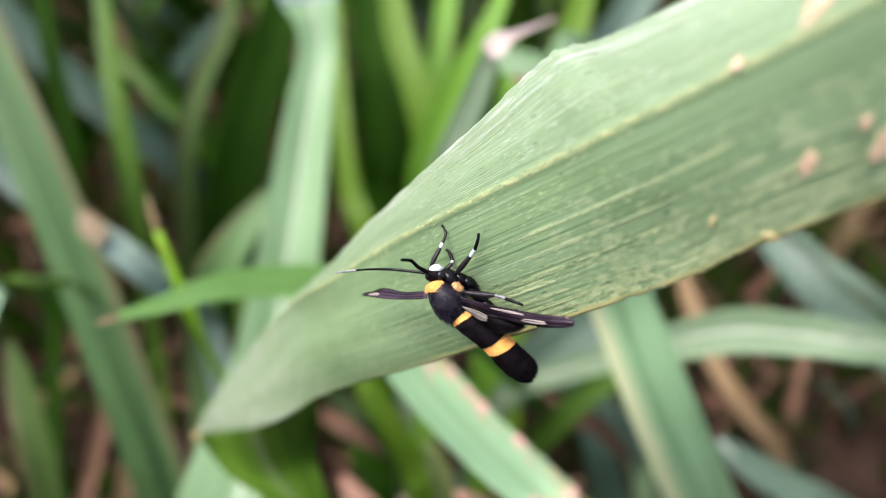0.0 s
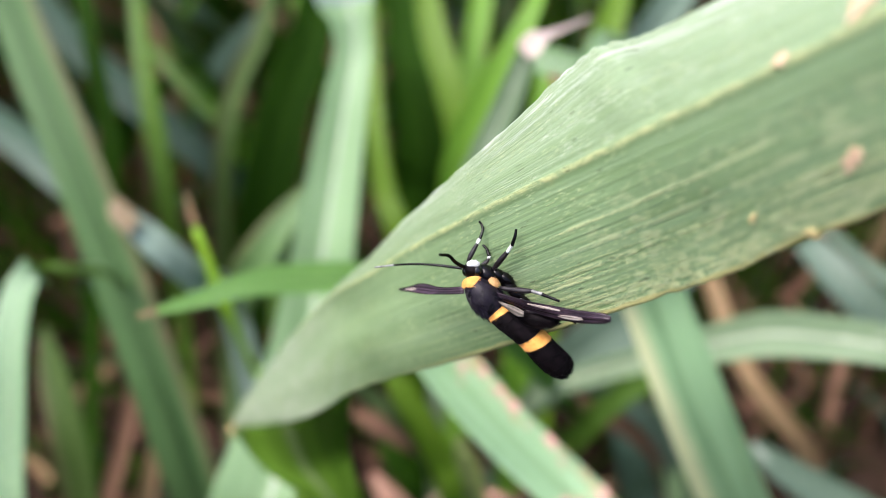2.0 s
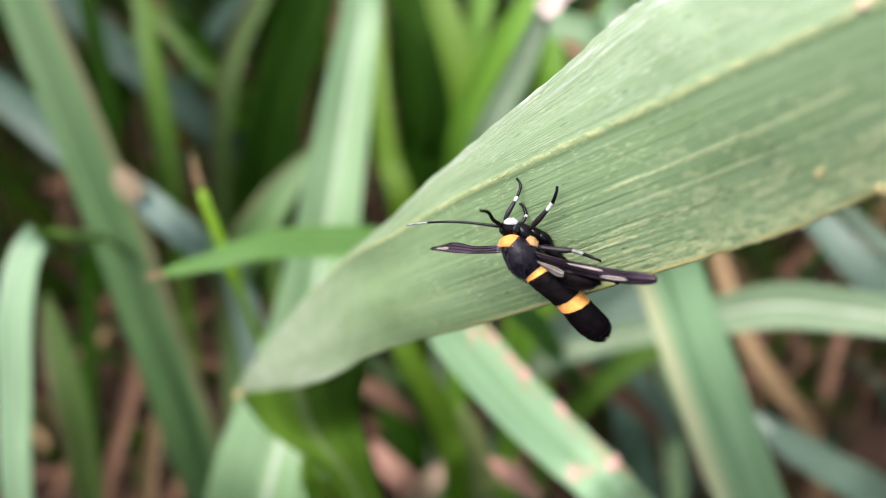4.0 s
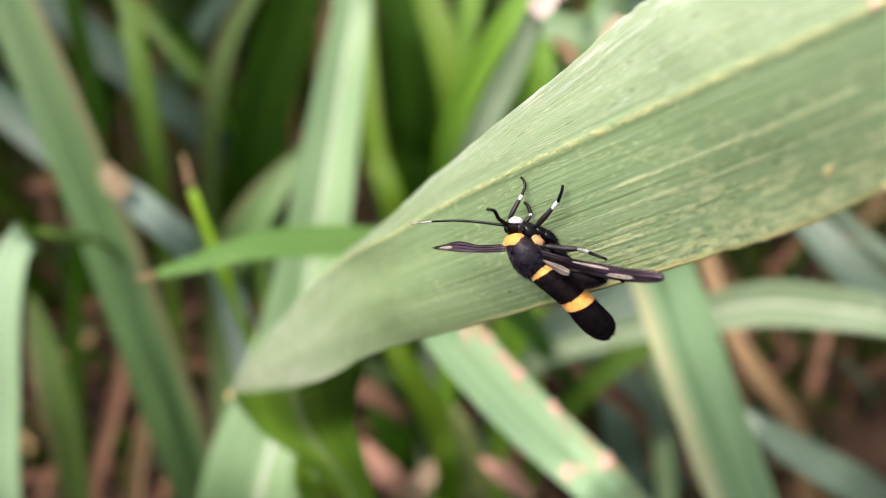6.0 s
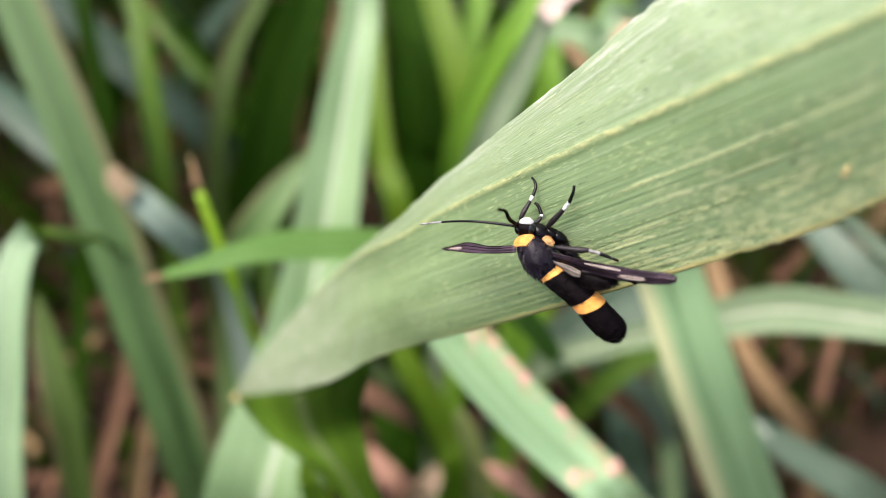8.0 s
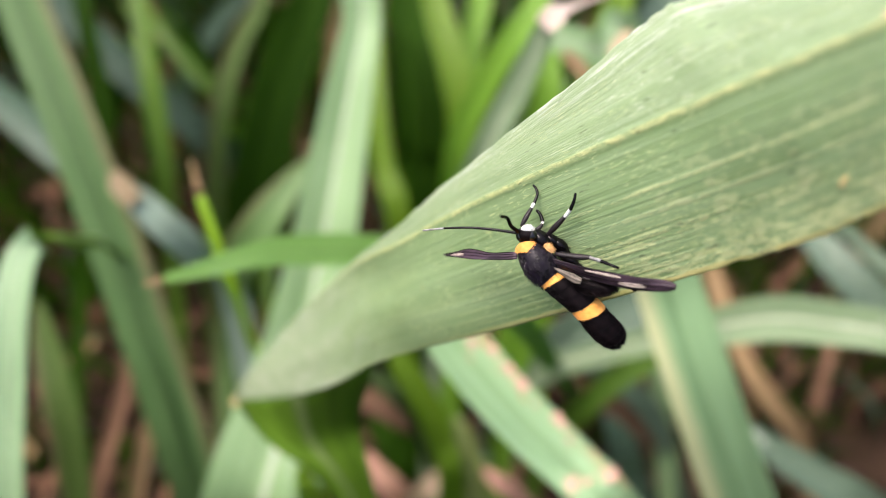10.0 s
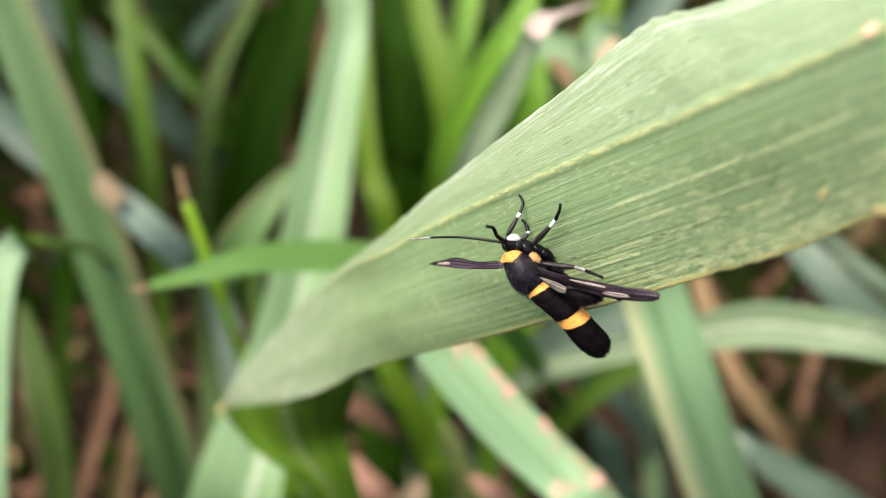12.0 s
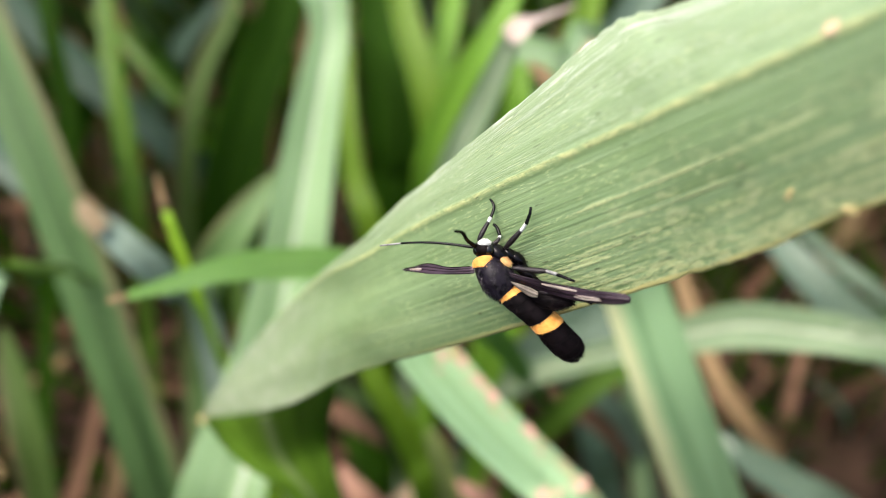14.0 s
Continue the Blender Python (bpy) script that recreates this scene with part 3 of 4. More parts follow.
        i, j = np.unravel_index(np.argmin(np.linalg.norm(g - np.array(at), axis=2)), g.shape[:2])
        i, j = min(max(i, 1), n - 1), min(max(j, 1), len(us) - 2)
        nor = unit(np.cross(g[i, j + 1] - g[i, j - 1], g[i + 1, j] - g[i - 1, j]))
        nor = nor if nor @ (np.array((0.0, -0.1, 0.4)) - g[i, j]) > 0 else -nor
        at = np.array(at) + nor * ((g[i, j] - np.array(at)) @ nor + 0.00042)
        v, f = dead_patch(at, nor, np.array((0.25, 0.3, 1.0)), w, h, rnd)
        part("dead_spot", v, f, tint, root, "small tan dead spot" if tint is SCAR else "small yellowish dead spot", None, False)
    at = np.array(crease[0]) + np.array((0.0006, -0.0006, 0.0006))
    v, f = dead_patch(at, unit(np.array((0.0, -0.64, 0.77))), np.array((0.9, 0.2, 0.3)), 2.2, 3.4, rnd)
    part("dead_spot", v, f, STAIN, root, "brown scab on the creased tip", None, False)
    # the stalk outside the view that bears the leaf
    e = b[0]
    v, f = tube_mesh([(e[0] + 0.05, e[1] - 0.02, 0.0), (e[0] + 0.045, e[1] - 0.015, 0.2), (e[0] + 0.03, e[1] - 0.005, e[2] - 0.03), tuple(e)], [0.004, 0.0038, 0.003, 0.002], 10)
    part("stalk", v, f, DULL_GREEN, root, "", [(0.5, k * 0.02) for k in range(len(v))])
    return root


reed_leaf()


# ---- the moth: its own axes in millimetres, z away from the leaf ----
def lofted(axis, radii, sides=20, n=30, flat=1.0):
    return tube_mesh(axis, radii, sides, n, flat)


def mm(verts):
    return [np.array(v) * 0.001 for v in verts]


def wasp_moth():
    root = tagged(new("wasp_moth"), "black and orange banded wasp moth clinging to the reed leaf", "moth")
    root.matrix_world = pose(0.00935, -0.04337, 0.33003, 40, 0, 0)

    def rod(name, pts, radii, mat, label="", parent=root, sides=8, n=None, flat=1.0, skew=0.0):
        v, f = tube_mesh(pts, radii, sides, n, flat, skew)
        return part(name, mm(v), f, mat, parent, label)

    def ball(name, at, r, mat, label="", parent=root, squash=(1, 1, 1), turn=0.0):
        bm = bmesh.new()
        bmesh.ops.create_uvsphere(bm, u_segments=18, v_segments=12, radius=1)
        m = Matrix.Translation(at) @ Matrix.Rotation(radians(turn), 4, "Z") @ Matrix.Diagonal((r * squash[0], r * squash[1], r * squash[2], 1))
        v = [m @ q.co for q in bm.verts]
        f = [[q.index for q in fc.verts] for fc in bm.faces]
        bm.free()
        return part(name, [q * 0.001 for q in v], f, mat, parent, label)

    def wing(name, lead, trail, mat, label, windows, spans=24, veins=(0.02, 0.35, 0.62, 0.97)):
        a, b = spline(lead, spans), spline(trail, spans)

        def patch(s0, s1, v0, v1, ns, nv, lift, thick):
            rows = []
            for i in range(ns + 1):
                k = (s0 + (s1 - s0) * i / ns) * spans
                i0 = min(int(k), spans - 1)
                pa, pb = a[i0] + (a[i0 + 1] - a[i0]) * (k - i0), b[i0] + (b[i0 + 1] - b[i0]) * (k - i0)
                row = []
                squeeze = 1.0 if v0 == 0.0 else math.sin(math.pi * min(max((i + 0.25) / (ns + 0.5), 0.02), 0.98)) ** 0.4
                vm = (v0 + v1) / 2
                for j in range(nv + 1):
                    v = vm + (v0 + (v1 - v0) * j / nv - vm) * squeeze
                    row.append(pa + (pb - pa) * v + np.array((0, 0, 0.22 * math.sin(math.pi * v) + 0.06 * math.sin(5 * math.pi * v))))
                rows.append(row)
            g = np.array(rows)
            nor = unit(np.cross(np.gradient(g, axis=1), np.gradient(g, axis=0)))
            nor = np.where(nor[..., 2:] < 0, -nor, nor)
            return sheet(g + nor * lift, thick, np.linspace(-1, 1, nv + 1))

        v, f, uv = patch(0, 1, 0.0, 1.0, spans, 10, 0.0, 0.07)
        ob = part(name, mm(v), f, mat, root, label, uv)
        for s0, s1, v0, v1 in windows:
            v, f, uv = patch(s0, s1, v0, v1, 10, 5, 0.03, 0.12)
            part("window", mm(v), f, WING_CLEAR, ob, "pale translucent wing window", uv)
        for v0 in veins:
            v, f, uv = patch(0.03, 0.95, v0, v0 + 0.03, spans, 1, 0.03, 0.16)
            part("vein", mm(v), f, BLACK, ob, "", uv)
        return ob

    def fur(name, base, directions, mat, length, count, seed, parent, thick=0.035):
        """Short tapering hairs that stand off a skin."""
        rnd = random.Random(seed)
        verts, faces = [], []
        for _ in range(count):
            k = rnd.randrange(len(base))
            p = np.array(base[k])
            k2, k3 = (k + 1 if k % 20 < 19 else k - 19), (k + 20 if k + 20 < len(base) else k - 20)
            w2, w3 = rnd.random(), rnd.random()
            p = p + (np.array(base[k2]) - p) * w2 + (np.array(base[k3]) - p) * w3 * 0.98
            d = unit(np.array(directions[k]) + np.array([rnd.gauss(0, 0.4) for _ in range(3)]))
            side = unit(np.cross(d, (0.3, 0.2, 0.9)))
            up = np.cross(d, side)
            n0, ln = len(verts), length * rnd.uniform(0.6, 1.3)
            verts += [p + side * thick, p - side * thick * 0.5 + up * thick * 0.8, p - side * thick * 0.5 - up * thick * 0.8, p + d * ln]
            faces += [(n0, n0 + 1, n0 + 3), (n0 + 1, n0 + 2, n0 + 3), (n0 + 2, n0, n0 + 3)]
        return tagged(part(name, mm(verts), faces, mat, parent, "", None, False), kind="stuff")

    def skin(pts, radii, lean, skew=0.0):
        v, _ = tube_mesh(pts, radii, 20, 24, 1.0, skew)
        c = spline(pts, 24)
        t = unit(np.gradient(c, axis=0))
        return v, [unit(np.array(q) - c[k // 20]) + t[k // 20] * lean for k, q in enumerate(v)]

    chest = [(-0.80, 2.32, 0.00), (-0.49, 1.39, 0.30), (0.35, 0.14, 0.40), (1.25, -0.99, 0.10), (1.96, -1.73, -0.30)]
    chest_r = [1.0, 1.6, 2.0, 1.8, 1.3]
    thorax = rod("thorax", chest, chest_r, BLUE_BLACK, "blue-black furry thorax", sides=20)
    v, d = skin(chest, [r * 0.98 for r in chest_r], 3.2)
    fur("fur", v, d, BLUE_BLACK, 0.8, 1500, 3, thorax, 0.03)
    # sparse paler hairs, the thorax's glints put into their grey
    fur("glossy_hair", v, d, HAIR, 0.8, 260, 33, thorax, 0.014)
    ring, ring_r = [(-0.97, 2.12, 0.45), (-0.92, 1.79, 0.60), (-0.89, 1.46, 0.60)], [1.12, 1.24, 1.22]
    collar = rod("collar", ring, ring_r, ORANGE, "orange furry collar", sides=18)
    v, d = skin(ring, ring_r, 1.2)
    fur("fur", v, d, ORANGE, 0.28, 1500, 4, collar, 0.02)
    pad, pad_r = [(1.06, 2.11, 1.10), (1.49, 1.85, 1.35), (2.05, 1.53, 1.10)], [0.26, 0.42, 0.2]
    tegula = rod("tegula", pad, pad_r, DULL_ORANGE, "tan shoulder tuft", root, 12)
    v, d = skin(pad, pad_r, 0.8)
    fur("fur", v, d, DULL_ORANGE, 0.3, 500, 14, tegula, 0.025)
    ball("prothorax", (0.79, 2.72, -0.50), 1.35, SHINY_BLACK, "black front of the thorax", squash=(1.25, 0.85, 0.9), turn=-30)
    ball("tegula", (1.05, 1.26, 1.20), 0.8, BLACK, "black shoulder tuft", squash=(1.2, 0.7, 0.7), turn=-50)
    head = ball("head", (-0.95, 3.31, 0.20), 1.25, BLACK, "black head", squash=(1.0, 0.82, 1.0))
    ball("eye", (-0.48, 3.23, 0.80), 0.76, EYE_BLACK, "glossy black eye", head, (1, 0.9, 0.8))
    ball("eye", (-1.63, 3.17, 0.50), 0.64, EYE_BLACK, "glossy black eye", head, (0.9, 0.95, 0.9))
    cap, cap_r = [(-1.52, 3.89, 0.70), (-1.15, 4.02, 0.95), (-0.62, 4.08, 0.95), (-0.20, 3.96, 0.70)], [0.22, 0.42, 0.42, 0.22]
    crown = rod("crown", cap, cap_r, WHITE, "white scales on the crown", head, 12)
    v, d = skin(cap, cap_r, 0.5)
    tagged(fur("tuft", v, d, WHITE, 0.12, 260, 9, head, 0.04), "white scale tuft")
    for at, r in (((2.04, 2.72, -0.40), 1.1), ((2.98, 2.19, -0.50), 1.15), ((3.43, 1.26, -0.80), 1.1), ((4.33, 0.32, -1.00), 1.1), ((5.13, -0.62, -1.00), 1.0)):
        coxa = ball("coxa", at, r * 0.93, SHINY_BLACK, "black leg base", squash=(1.15, 0.7, 0.8), turn=-35)
        ca, sa = math.cos(radians(-35)), math.sin(radians(-35))
        v, d = skin([(at[0] - ca * r, at[1] - sa * r, at[2]), at, (at[0] + ca * r, at[1] + sa * r, at[2])], [0.25 * r, 0.66 * r, 0.3 * r], 1.5)
        fur("fur", v, d, BLACK, 0.3, 260, int(r * 100) + int(at[0] * 10), coxa, 0.02)

    # abdomen: overlapping rings, two of them orange
    spine = spline([(1.30, -1.05, 0.20), (2.49, -2.18, 0.20), (4.18, -3.45, 0.00), (6.03, -5.00, -0.40), (7.61, -6.79, -1.00), (8.80, -8.02, -1.60), (10.25, -9.25, -2.30)], 60)
    girth = np.interp(np.linspace(0, 1, 61), [0, 0.15, 0.35, 0.55, 0.72, 0.86, 0.94, 1.0], [1.35, 1.5, 1.66, 1.76, 1.80, 1.74, 1.55, 0.90])
    abdomen = None
    for t0, t1, mat, label in ((0.0, 0.05, BLACK, ""), (0.035, 0.15, ORANGE, "orange band of scales"), (0.14, 0.25, BLACK, ""), (0.24, 0.35, BLACK, ""), (0.34, 0.46, BLACK, ""),
                               (0.45, 0.56, ORANGE, "orange band of scales"), (0.55, 0.70, BLACK, ""), (0.69, 0.85, BLACK, ""), (0.84, 1.0, BLACK, "")):
        skew = -16 * min(1.0, max(0.0, (1.0 - t0) / 0.5))
        i0, i1 = round(t0 * 60), round(t1 * 60)
        pick = sorted({i0, (2 * i0 + i1) // 3, (i0 + 2 * i1) // 3, i1})
        pts, rr = [tuple(spine[k]) for k in pick], [girth[k] * (0.97 + 0.06 * (k - i0) / (i1 - i0)) for k in pick]
        seg = rod("abdomen" if abdomen is None else "segment", pts, rr, mat, label or "black abdomen ring", root if abdomen is None else abdomen, 22, skew=skew)
        abdomen = abdomen or seg
        v, d = skin(pts, rr, 3.0, skew)
        if mat is ORANGE:
            fur("down", v, d, mat, 0.22, 1300, i0 + 7, abdomen, 0.02)
        else:
            fur("down", v, d, mat, 0.34, 800, i0 + 7, abdomen, 0.03)
    v, d = skin([tuple(spine[54]), tuple(spine[57]), tuple(spine[60] + np.array((0.12, 0.1, 0)))], [1.5, 1.35, 0.95], 5.0)
    fur("tail_tuft", v, d, BLACK, 0.5, 1300, 77, abdomen, 0.022)

    # feelers
    def feeler(pts, r0, r1, white_from):
        c = spline(pts, 90)
        rr = [(r0 + (r1 - r0) * k / 90) * (1.36 if k % 2 else 0.66) for k in range(91)]
        k1 = round(white_from * 90)
        v, f = tube_mesh([tuple(q) for q in c[:k1 + 1]], rr[:k1 + 1], 7, k1)
        ob = part("antenna", mm(v), f, SHINY_BLACK, root, "black toothed antenna")
        if k1 < 90:
            v, f = tube_mesh([tuple(q) for q in c[k1:]], rr[k1:], 7, 90 - k1)
            part("antenna_tip", mm(v), f, GREY, ob, "white antenna tip")

    feeler([(-2.18, 3.56, 0.70), (-4.98, 3.97, 0.20), (-7.61, 4.19, -0.60), (-10.29, 4.15, -1.50), (-13.16, 3.90, -2.40)], 0.19, 0.10, 0.78)
    feeler([(-1.93, 3.69, 0.90), (-2.91, 4.29, 2.60), (-3.40, 4.91, 5.00), (-3.76, 5.09, 6.60), (-4.49, 5.13, 8.60)], 0.19, 0.13, 1.0)

    # legs: thigh and shin, a white ring, foot
    def leg(upper, ring, foot, r0, r1, r2, mat=SHINY_BLACK, band=WHITE):
        ob = rod("leg", upper, [r0 * 0.86 * (0.8 + 0.35 * math.sin(math.pi * k / (len(upper) - 1))) for k in range(len(upper))], LEG_BROWN, "dark brown leg with a white ring")
        rod("ring", ring, [r1] * len(ring), band, "pale leg ring" if band is not SHINY_BLACK else "", ob)
        rod("foot", foot, [r2 * (1 - 0.3 * k / (len(foot) - 1)) for k in range(len(foot))], mat, "", ob)

    leg([(-1.49, 4.32, -0.40), (-1.03, 5.25, -0.30), (-0.29, 6.52, -0.40)], [(-0.32, 6.45, -0.40), (-0.01, 7.06, -0.50)], [(-0.01, 6.99, -0.50), (0.42, 8.14, -0.80), (0.30, 8.83, -1.00), (0.00, 9.26, -1.30)], 0.31, 0.22, 0.19)
    leg([(1.59, 3.38, 0.00), (2.29, 4.27, 1.20), (3.26, 5.41, 2.20)], [(3.22, 5.34, 2.30), (3.74, 6.14, 2.90)], [(3.74, 6.08, 2.90), (4.06, 7.02, 3.30), (4.17, 7.46, 3.40), (4.24, 7.97, 3.40)], 0.36, 0.22, 0.22)
    leg([(0.19, 3.94, -1.20), (0.73, 4.21, -1.20), (1.08, 4.68, -1.30)], [(1.01, 4.55, -1.30), (1.15, 4.96, -1.40)], [(1.15, 4.89, -1.40), (0.91, 5.71, -1.60), (0.65, 6.12, -1.70), (0.39, 6.32, -1.80)], 0.26, 0.2, 0.22)
    leg([(2.27, 1.13, 1.40), (4.59, 0.82, 2.40), (5.93, 0.76, 3.20)], [(5.87, 0.76, 3.20), (6.22, 0.63, 3.40), (7.05, 0.38, 3.70)], [(6.99, 0.38, 3.70), (7.90, 0.01, 3.90), (8.49, -0.24, 4.10), (8.98, -0.43, 4.20)], 0.36, 0.21, 0.2, SHINY_BLACK, GREY)
    leg([(3.31, -0.33, 0.00), (5.30, -1.58, 2.00), (7.58, -1.65, 3.60)], [(7.52, -1.65, 3.60), (8.03, -1.83, 3.90)], [(7.96, -1.83, 3.90), (9.29, -2.31, 4.50), (10.13, -2.62, 4.70), (10.73, -2.93, 4.80)], 0.36, 0.26, 0.2, SHINY_BLACK, SHINY_BLACK)

    tuft, tuft_r = [(4.55, -1.75, 0.60), (6.10, -2.45, 1.50), (7.55, -2.75, 2.60), (8.80, -2.60, 3.40)], [1.05, 1.2, 0.85, 0.35]
    thigh = rod("hind_thigh", tuft, tuft_r, BLACK, "black shaggy hind thigh under the wing", sides=20)
    v, d = skin(tuft, tuft_r, 1.4)
    fur("fur", v, d, BLACK, 0.55, 1500, 51, thigh, 0.02)
    wing("forewing", [(1.12, 0.87, 1.20), (3.56, 0.17, 2.40), (5.76, -0.44, 3.80), (8.22, -0.90, 5.40), (10.70, -1.34, 7.00), (12.98, -1.60, 8.30), (14.03, -2.01, 8.60)], [(1.57, 0.01, 0.70), (3.80, -0.85, 1.60), (5.84, -1.68, 2.60), (8.39, -2.38, 4.60), (10.85, -2.72, 6.40), (12.81, -2.77, 7.80), (13.97, -2.62, 8.40)],
         WING_DARK, "purplish black forewing with pale windows", ((0.52, 0.70, 0.55, 0.86), (0.30, 0.54, 0.16, 0.40)))
    wing("hindwing", [(2.07, -0.42, 1.90), (3.03, -0.73, 2.50), (4.09, -1.10, 3.10), (4.92, -1.59, 3.50)], [(2.15, -0.62, 1.80), (3.07, -1.38, 2.20), (4.08, -2.13, 2.80), (4.85, -2.24, 3.20)], HINDWING, "small translucent grey-brown hindwing", (), 24, ())
    wing("forewing", [(-2.00, 1.33, 0.20), (-4.84, 1.18, -2.60), (-6.70, 1.59, -4.60), (-7.80, 1.66, -5.60), (-9.27, 1.23, -7.00), (-10.72, 1.01, -8.20)], [(-2.02, 0.53, 0.40), (-4.89, 0.44, -1.60), (-7.02, 0.43, -3.00), (-8.23, 0.55, -4.60), (-9.42, 0.74, -6.20), (-10.72, 0.87, -8.00)],
         WING_DARK, "purplish black forewing seen edge-on", ((0.62, 0.86, 0.42, 0.8),))
    return root


wasp_moth()


# ---- surrounding grass ----
STIRRED = []


def surroundings():
    b = grass_blade

    def stirred(millimetres, *args, **kw):
        STIRRED.append((b(*args, **kw), millimetres * 0.001))

    stirred(0.200, [(-0.1887, 0.2064, 0.2655), (-0.1590, 0.1496, 0.2440), (-0.1372, 0.1100, 0.2237), (-0.1221, 0.0792, 0.1979), (-0.1120, 0.0573, 0.1770), (-0.1045, 0.0402, 0.1573), (-0.0980, 0.0195, 0.1217), (-0.1018, -0.0065, 0.0085)], [16, 18, 18, 19.5, 20, 20, 20, 12], WORN_GREEN, "dull grey-green strap leaf with a dark midrib", vee=0.05)
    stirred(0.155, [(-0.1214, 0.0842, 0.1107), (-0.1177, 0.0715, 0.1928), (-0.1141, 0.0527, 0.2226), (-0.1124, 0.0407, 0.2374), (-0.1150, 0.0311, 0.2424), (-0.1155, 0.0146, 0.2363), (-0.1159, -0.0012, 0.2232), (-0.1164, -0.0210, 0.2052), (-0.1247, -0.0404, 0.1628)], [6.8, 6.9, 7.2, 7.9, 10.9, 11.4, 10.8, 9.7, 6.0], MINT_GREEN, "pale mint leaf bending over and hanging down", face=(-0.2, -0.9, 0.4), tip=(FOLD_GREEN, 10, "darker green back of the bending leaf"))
    b([(-0.0707, 0.0058, 0.2616), (-0.0640, 0.0084, 0.2612), (-0.0562, 0.0113, 0.2610), (-0.0469, 0.0148, 0.2613), (-0.0358, 0.0184, 0.2591), (-0.0146, 0.0212, 0.2536), (0.0118, 0.0256, 0.2313), (0.0477, 0.0490, 0.1334)], [0.6, 2.6, 4.6, 6.2, 7.6, 8, 8, 6], CROSS_GREEN, "soft green leaf lying across the others", vee=0.05, tip=(STRAW, 2))
    b([(-0.0703, 0.0500, 0.2583), (-0.0690, 0.0453, 0.2530), (-0.0665, 0.0394, 0.2455), (-0.0643, 0.0346, 0.2362), (-0.0625, 0.0314, 0.2230), (-0.0650, 0.0383, 0.1793), (-0.0622, 0.0411, 0.1006), (-0.0528, 0.0277, -0.0020)], [0.5, 2.0, 2.8, 3.7, 4.7, 6.1, 6.1, 3.7], SHOOT_GREEN, "narrow yellow-green shoot with a brown tip", tip=(STRAW, 4), face=(-0.2, -0.5, 0.8))
    b([(-0.0314, 0.1429, 0.2788), (-0.0321, 0.1313, 0.2690), (-0.0306, 0.1251, 0.2638), (-0.0300, 0.1173, 0.2559), (-0.0325, 0.1043, 0.2477), (-0.0367, 0.0861, 0.2324), (-0.0406, 0.0673, 0.2179), (-0.0427, 0.0594, 0.2100), (-0.0471, 0.0384, 0.1963), (-0.0515, 0.0117, 0.1883), (-0.0558, -0.0112, 0.1808), (-0.0732, -0.0224, 0.1271), (-0.1064, -0.0210, 0.0107)], [26.8, 21.6, 13.9, 12.3, 13.7, 16.8, 19.3, 20.8, 23.5, 28.4, 32.8, 25.7, 13.9], PALE_GREEN, "pale upright leaf with a whitish midrib", vee=0.2, face=(0.1, -0.65, 0.75), n=36, tip=(FROST_GREEN, 4))
    b([(-0.0360, 0.2054, 0.2255), (-0.0340, 0.1751, 0.2066), (-0.0320, 0.1510, 0.1929), (-0.0287, 0.1311, 0.1762), (-0.0223, 0.1126, 0.1581), (-0.0234, 0.0882, 0.0632), (-0.0256, 0.0047, 0.0048)], [6.3, 7.7, 8.5, 9.4, 10.0, 7.8, 6.0], LIME_GREEN, "yellow-green blade behind the pale leaf")
    b([(-0.0046, 0.0142, 0.2399), (0.0019, 0.0095, 0.2308), (0.0169, -0.0033, 0.2187), (0.0319, -0.0163, 0.2118), (0.0400, -0.0248, 0.2099), (0.0718, -0.0280, 0.1471), (0.1167, -0.0268, 0.0176)], [13.9, 15.3, 14.8, 13.7, 13.1, 14.1, 9.8], SPOTTED, "green leaf with pinkish dead spots along its margin", face=(-0.15, -0.35, 0.9), vee=0.06, spots=((0.18, -0.35, 3.2, 3.6), (0.20, 0.02, 1.1, 1.4), (0.215, -0.78, 2.4, 3.6), (0.262, -0.80, 2.4, 5.4), (0.30, -0.80, 2.9, 4.5), (0.345, -0.66, 1.1, 1.5), (0.40, -0.85, 2.7, 4.8), (0.44, -0.62, 1.3, 2.1), (0.52, 0.45, 4.5, 3.9), (0.555, 0.05, 3.5, 2.7), (0.545, 0.62, 1.9, 2.4), (0.60, -0.72, 4.8, 4.5)))
    b([(0.0491, 0.0244, 0.2563), (0.0555, 0.0210, 0.2404), (0.0677, 0.0055, 0.2144), (0.0879, -0.0074, 0.1709), (0.1125, -0.0146, 0.1192), (0.1588, -0.0209, 0.0095)], [15, 16.5, 18.5, 20, 17, 10], EDGED_GREEN, "green strap leaf with a pale yellow margin", face=(-0.2, -0.45, 0.85), vee=0.03)
    b([(0.0137, 0.0514, 0.0845), (0.0264, 0.0404, 0.1601), (0.0459, 0.0418, 0.1744), (0.0655, 0.0413, 0.1857), (0.0862, 0.0417, 0.1938), (0.1015, 0.0407, 0.1996), (0.1188, 0.0369, 0.2016), (0.1351, 0.0307, 0.2042), (0.1777, 0.0298, 0.1826), (0.2786, 0.0110, 0.0506)], [5.7, 7.7, 8.2, 9.4, 12.5, 14.0, 13.1, 11.7, 11.0, 6.7], SAGE_GREEN, "arching sage-green leaf with a white midrib", vee=0.12)
    # upper part of the view
    b([(0.0311, 0.1221, 0.2731), (0.0232, 0.1099, 0.2628), (0.0146, 0.1046, 0.2519), (0.0038, 0.0992, 0.2278), (-0.0008, 0.0991, 0.2015), (-0.0022, 0.1011, 0.1380), (0.0016, 0.0045, 0.0046)], [5, 8, 9, 9, 8, 8, 6], FRESH_GREEN, "arching bright green blade of grass", face=(-0.3, -0.7, 0.6))
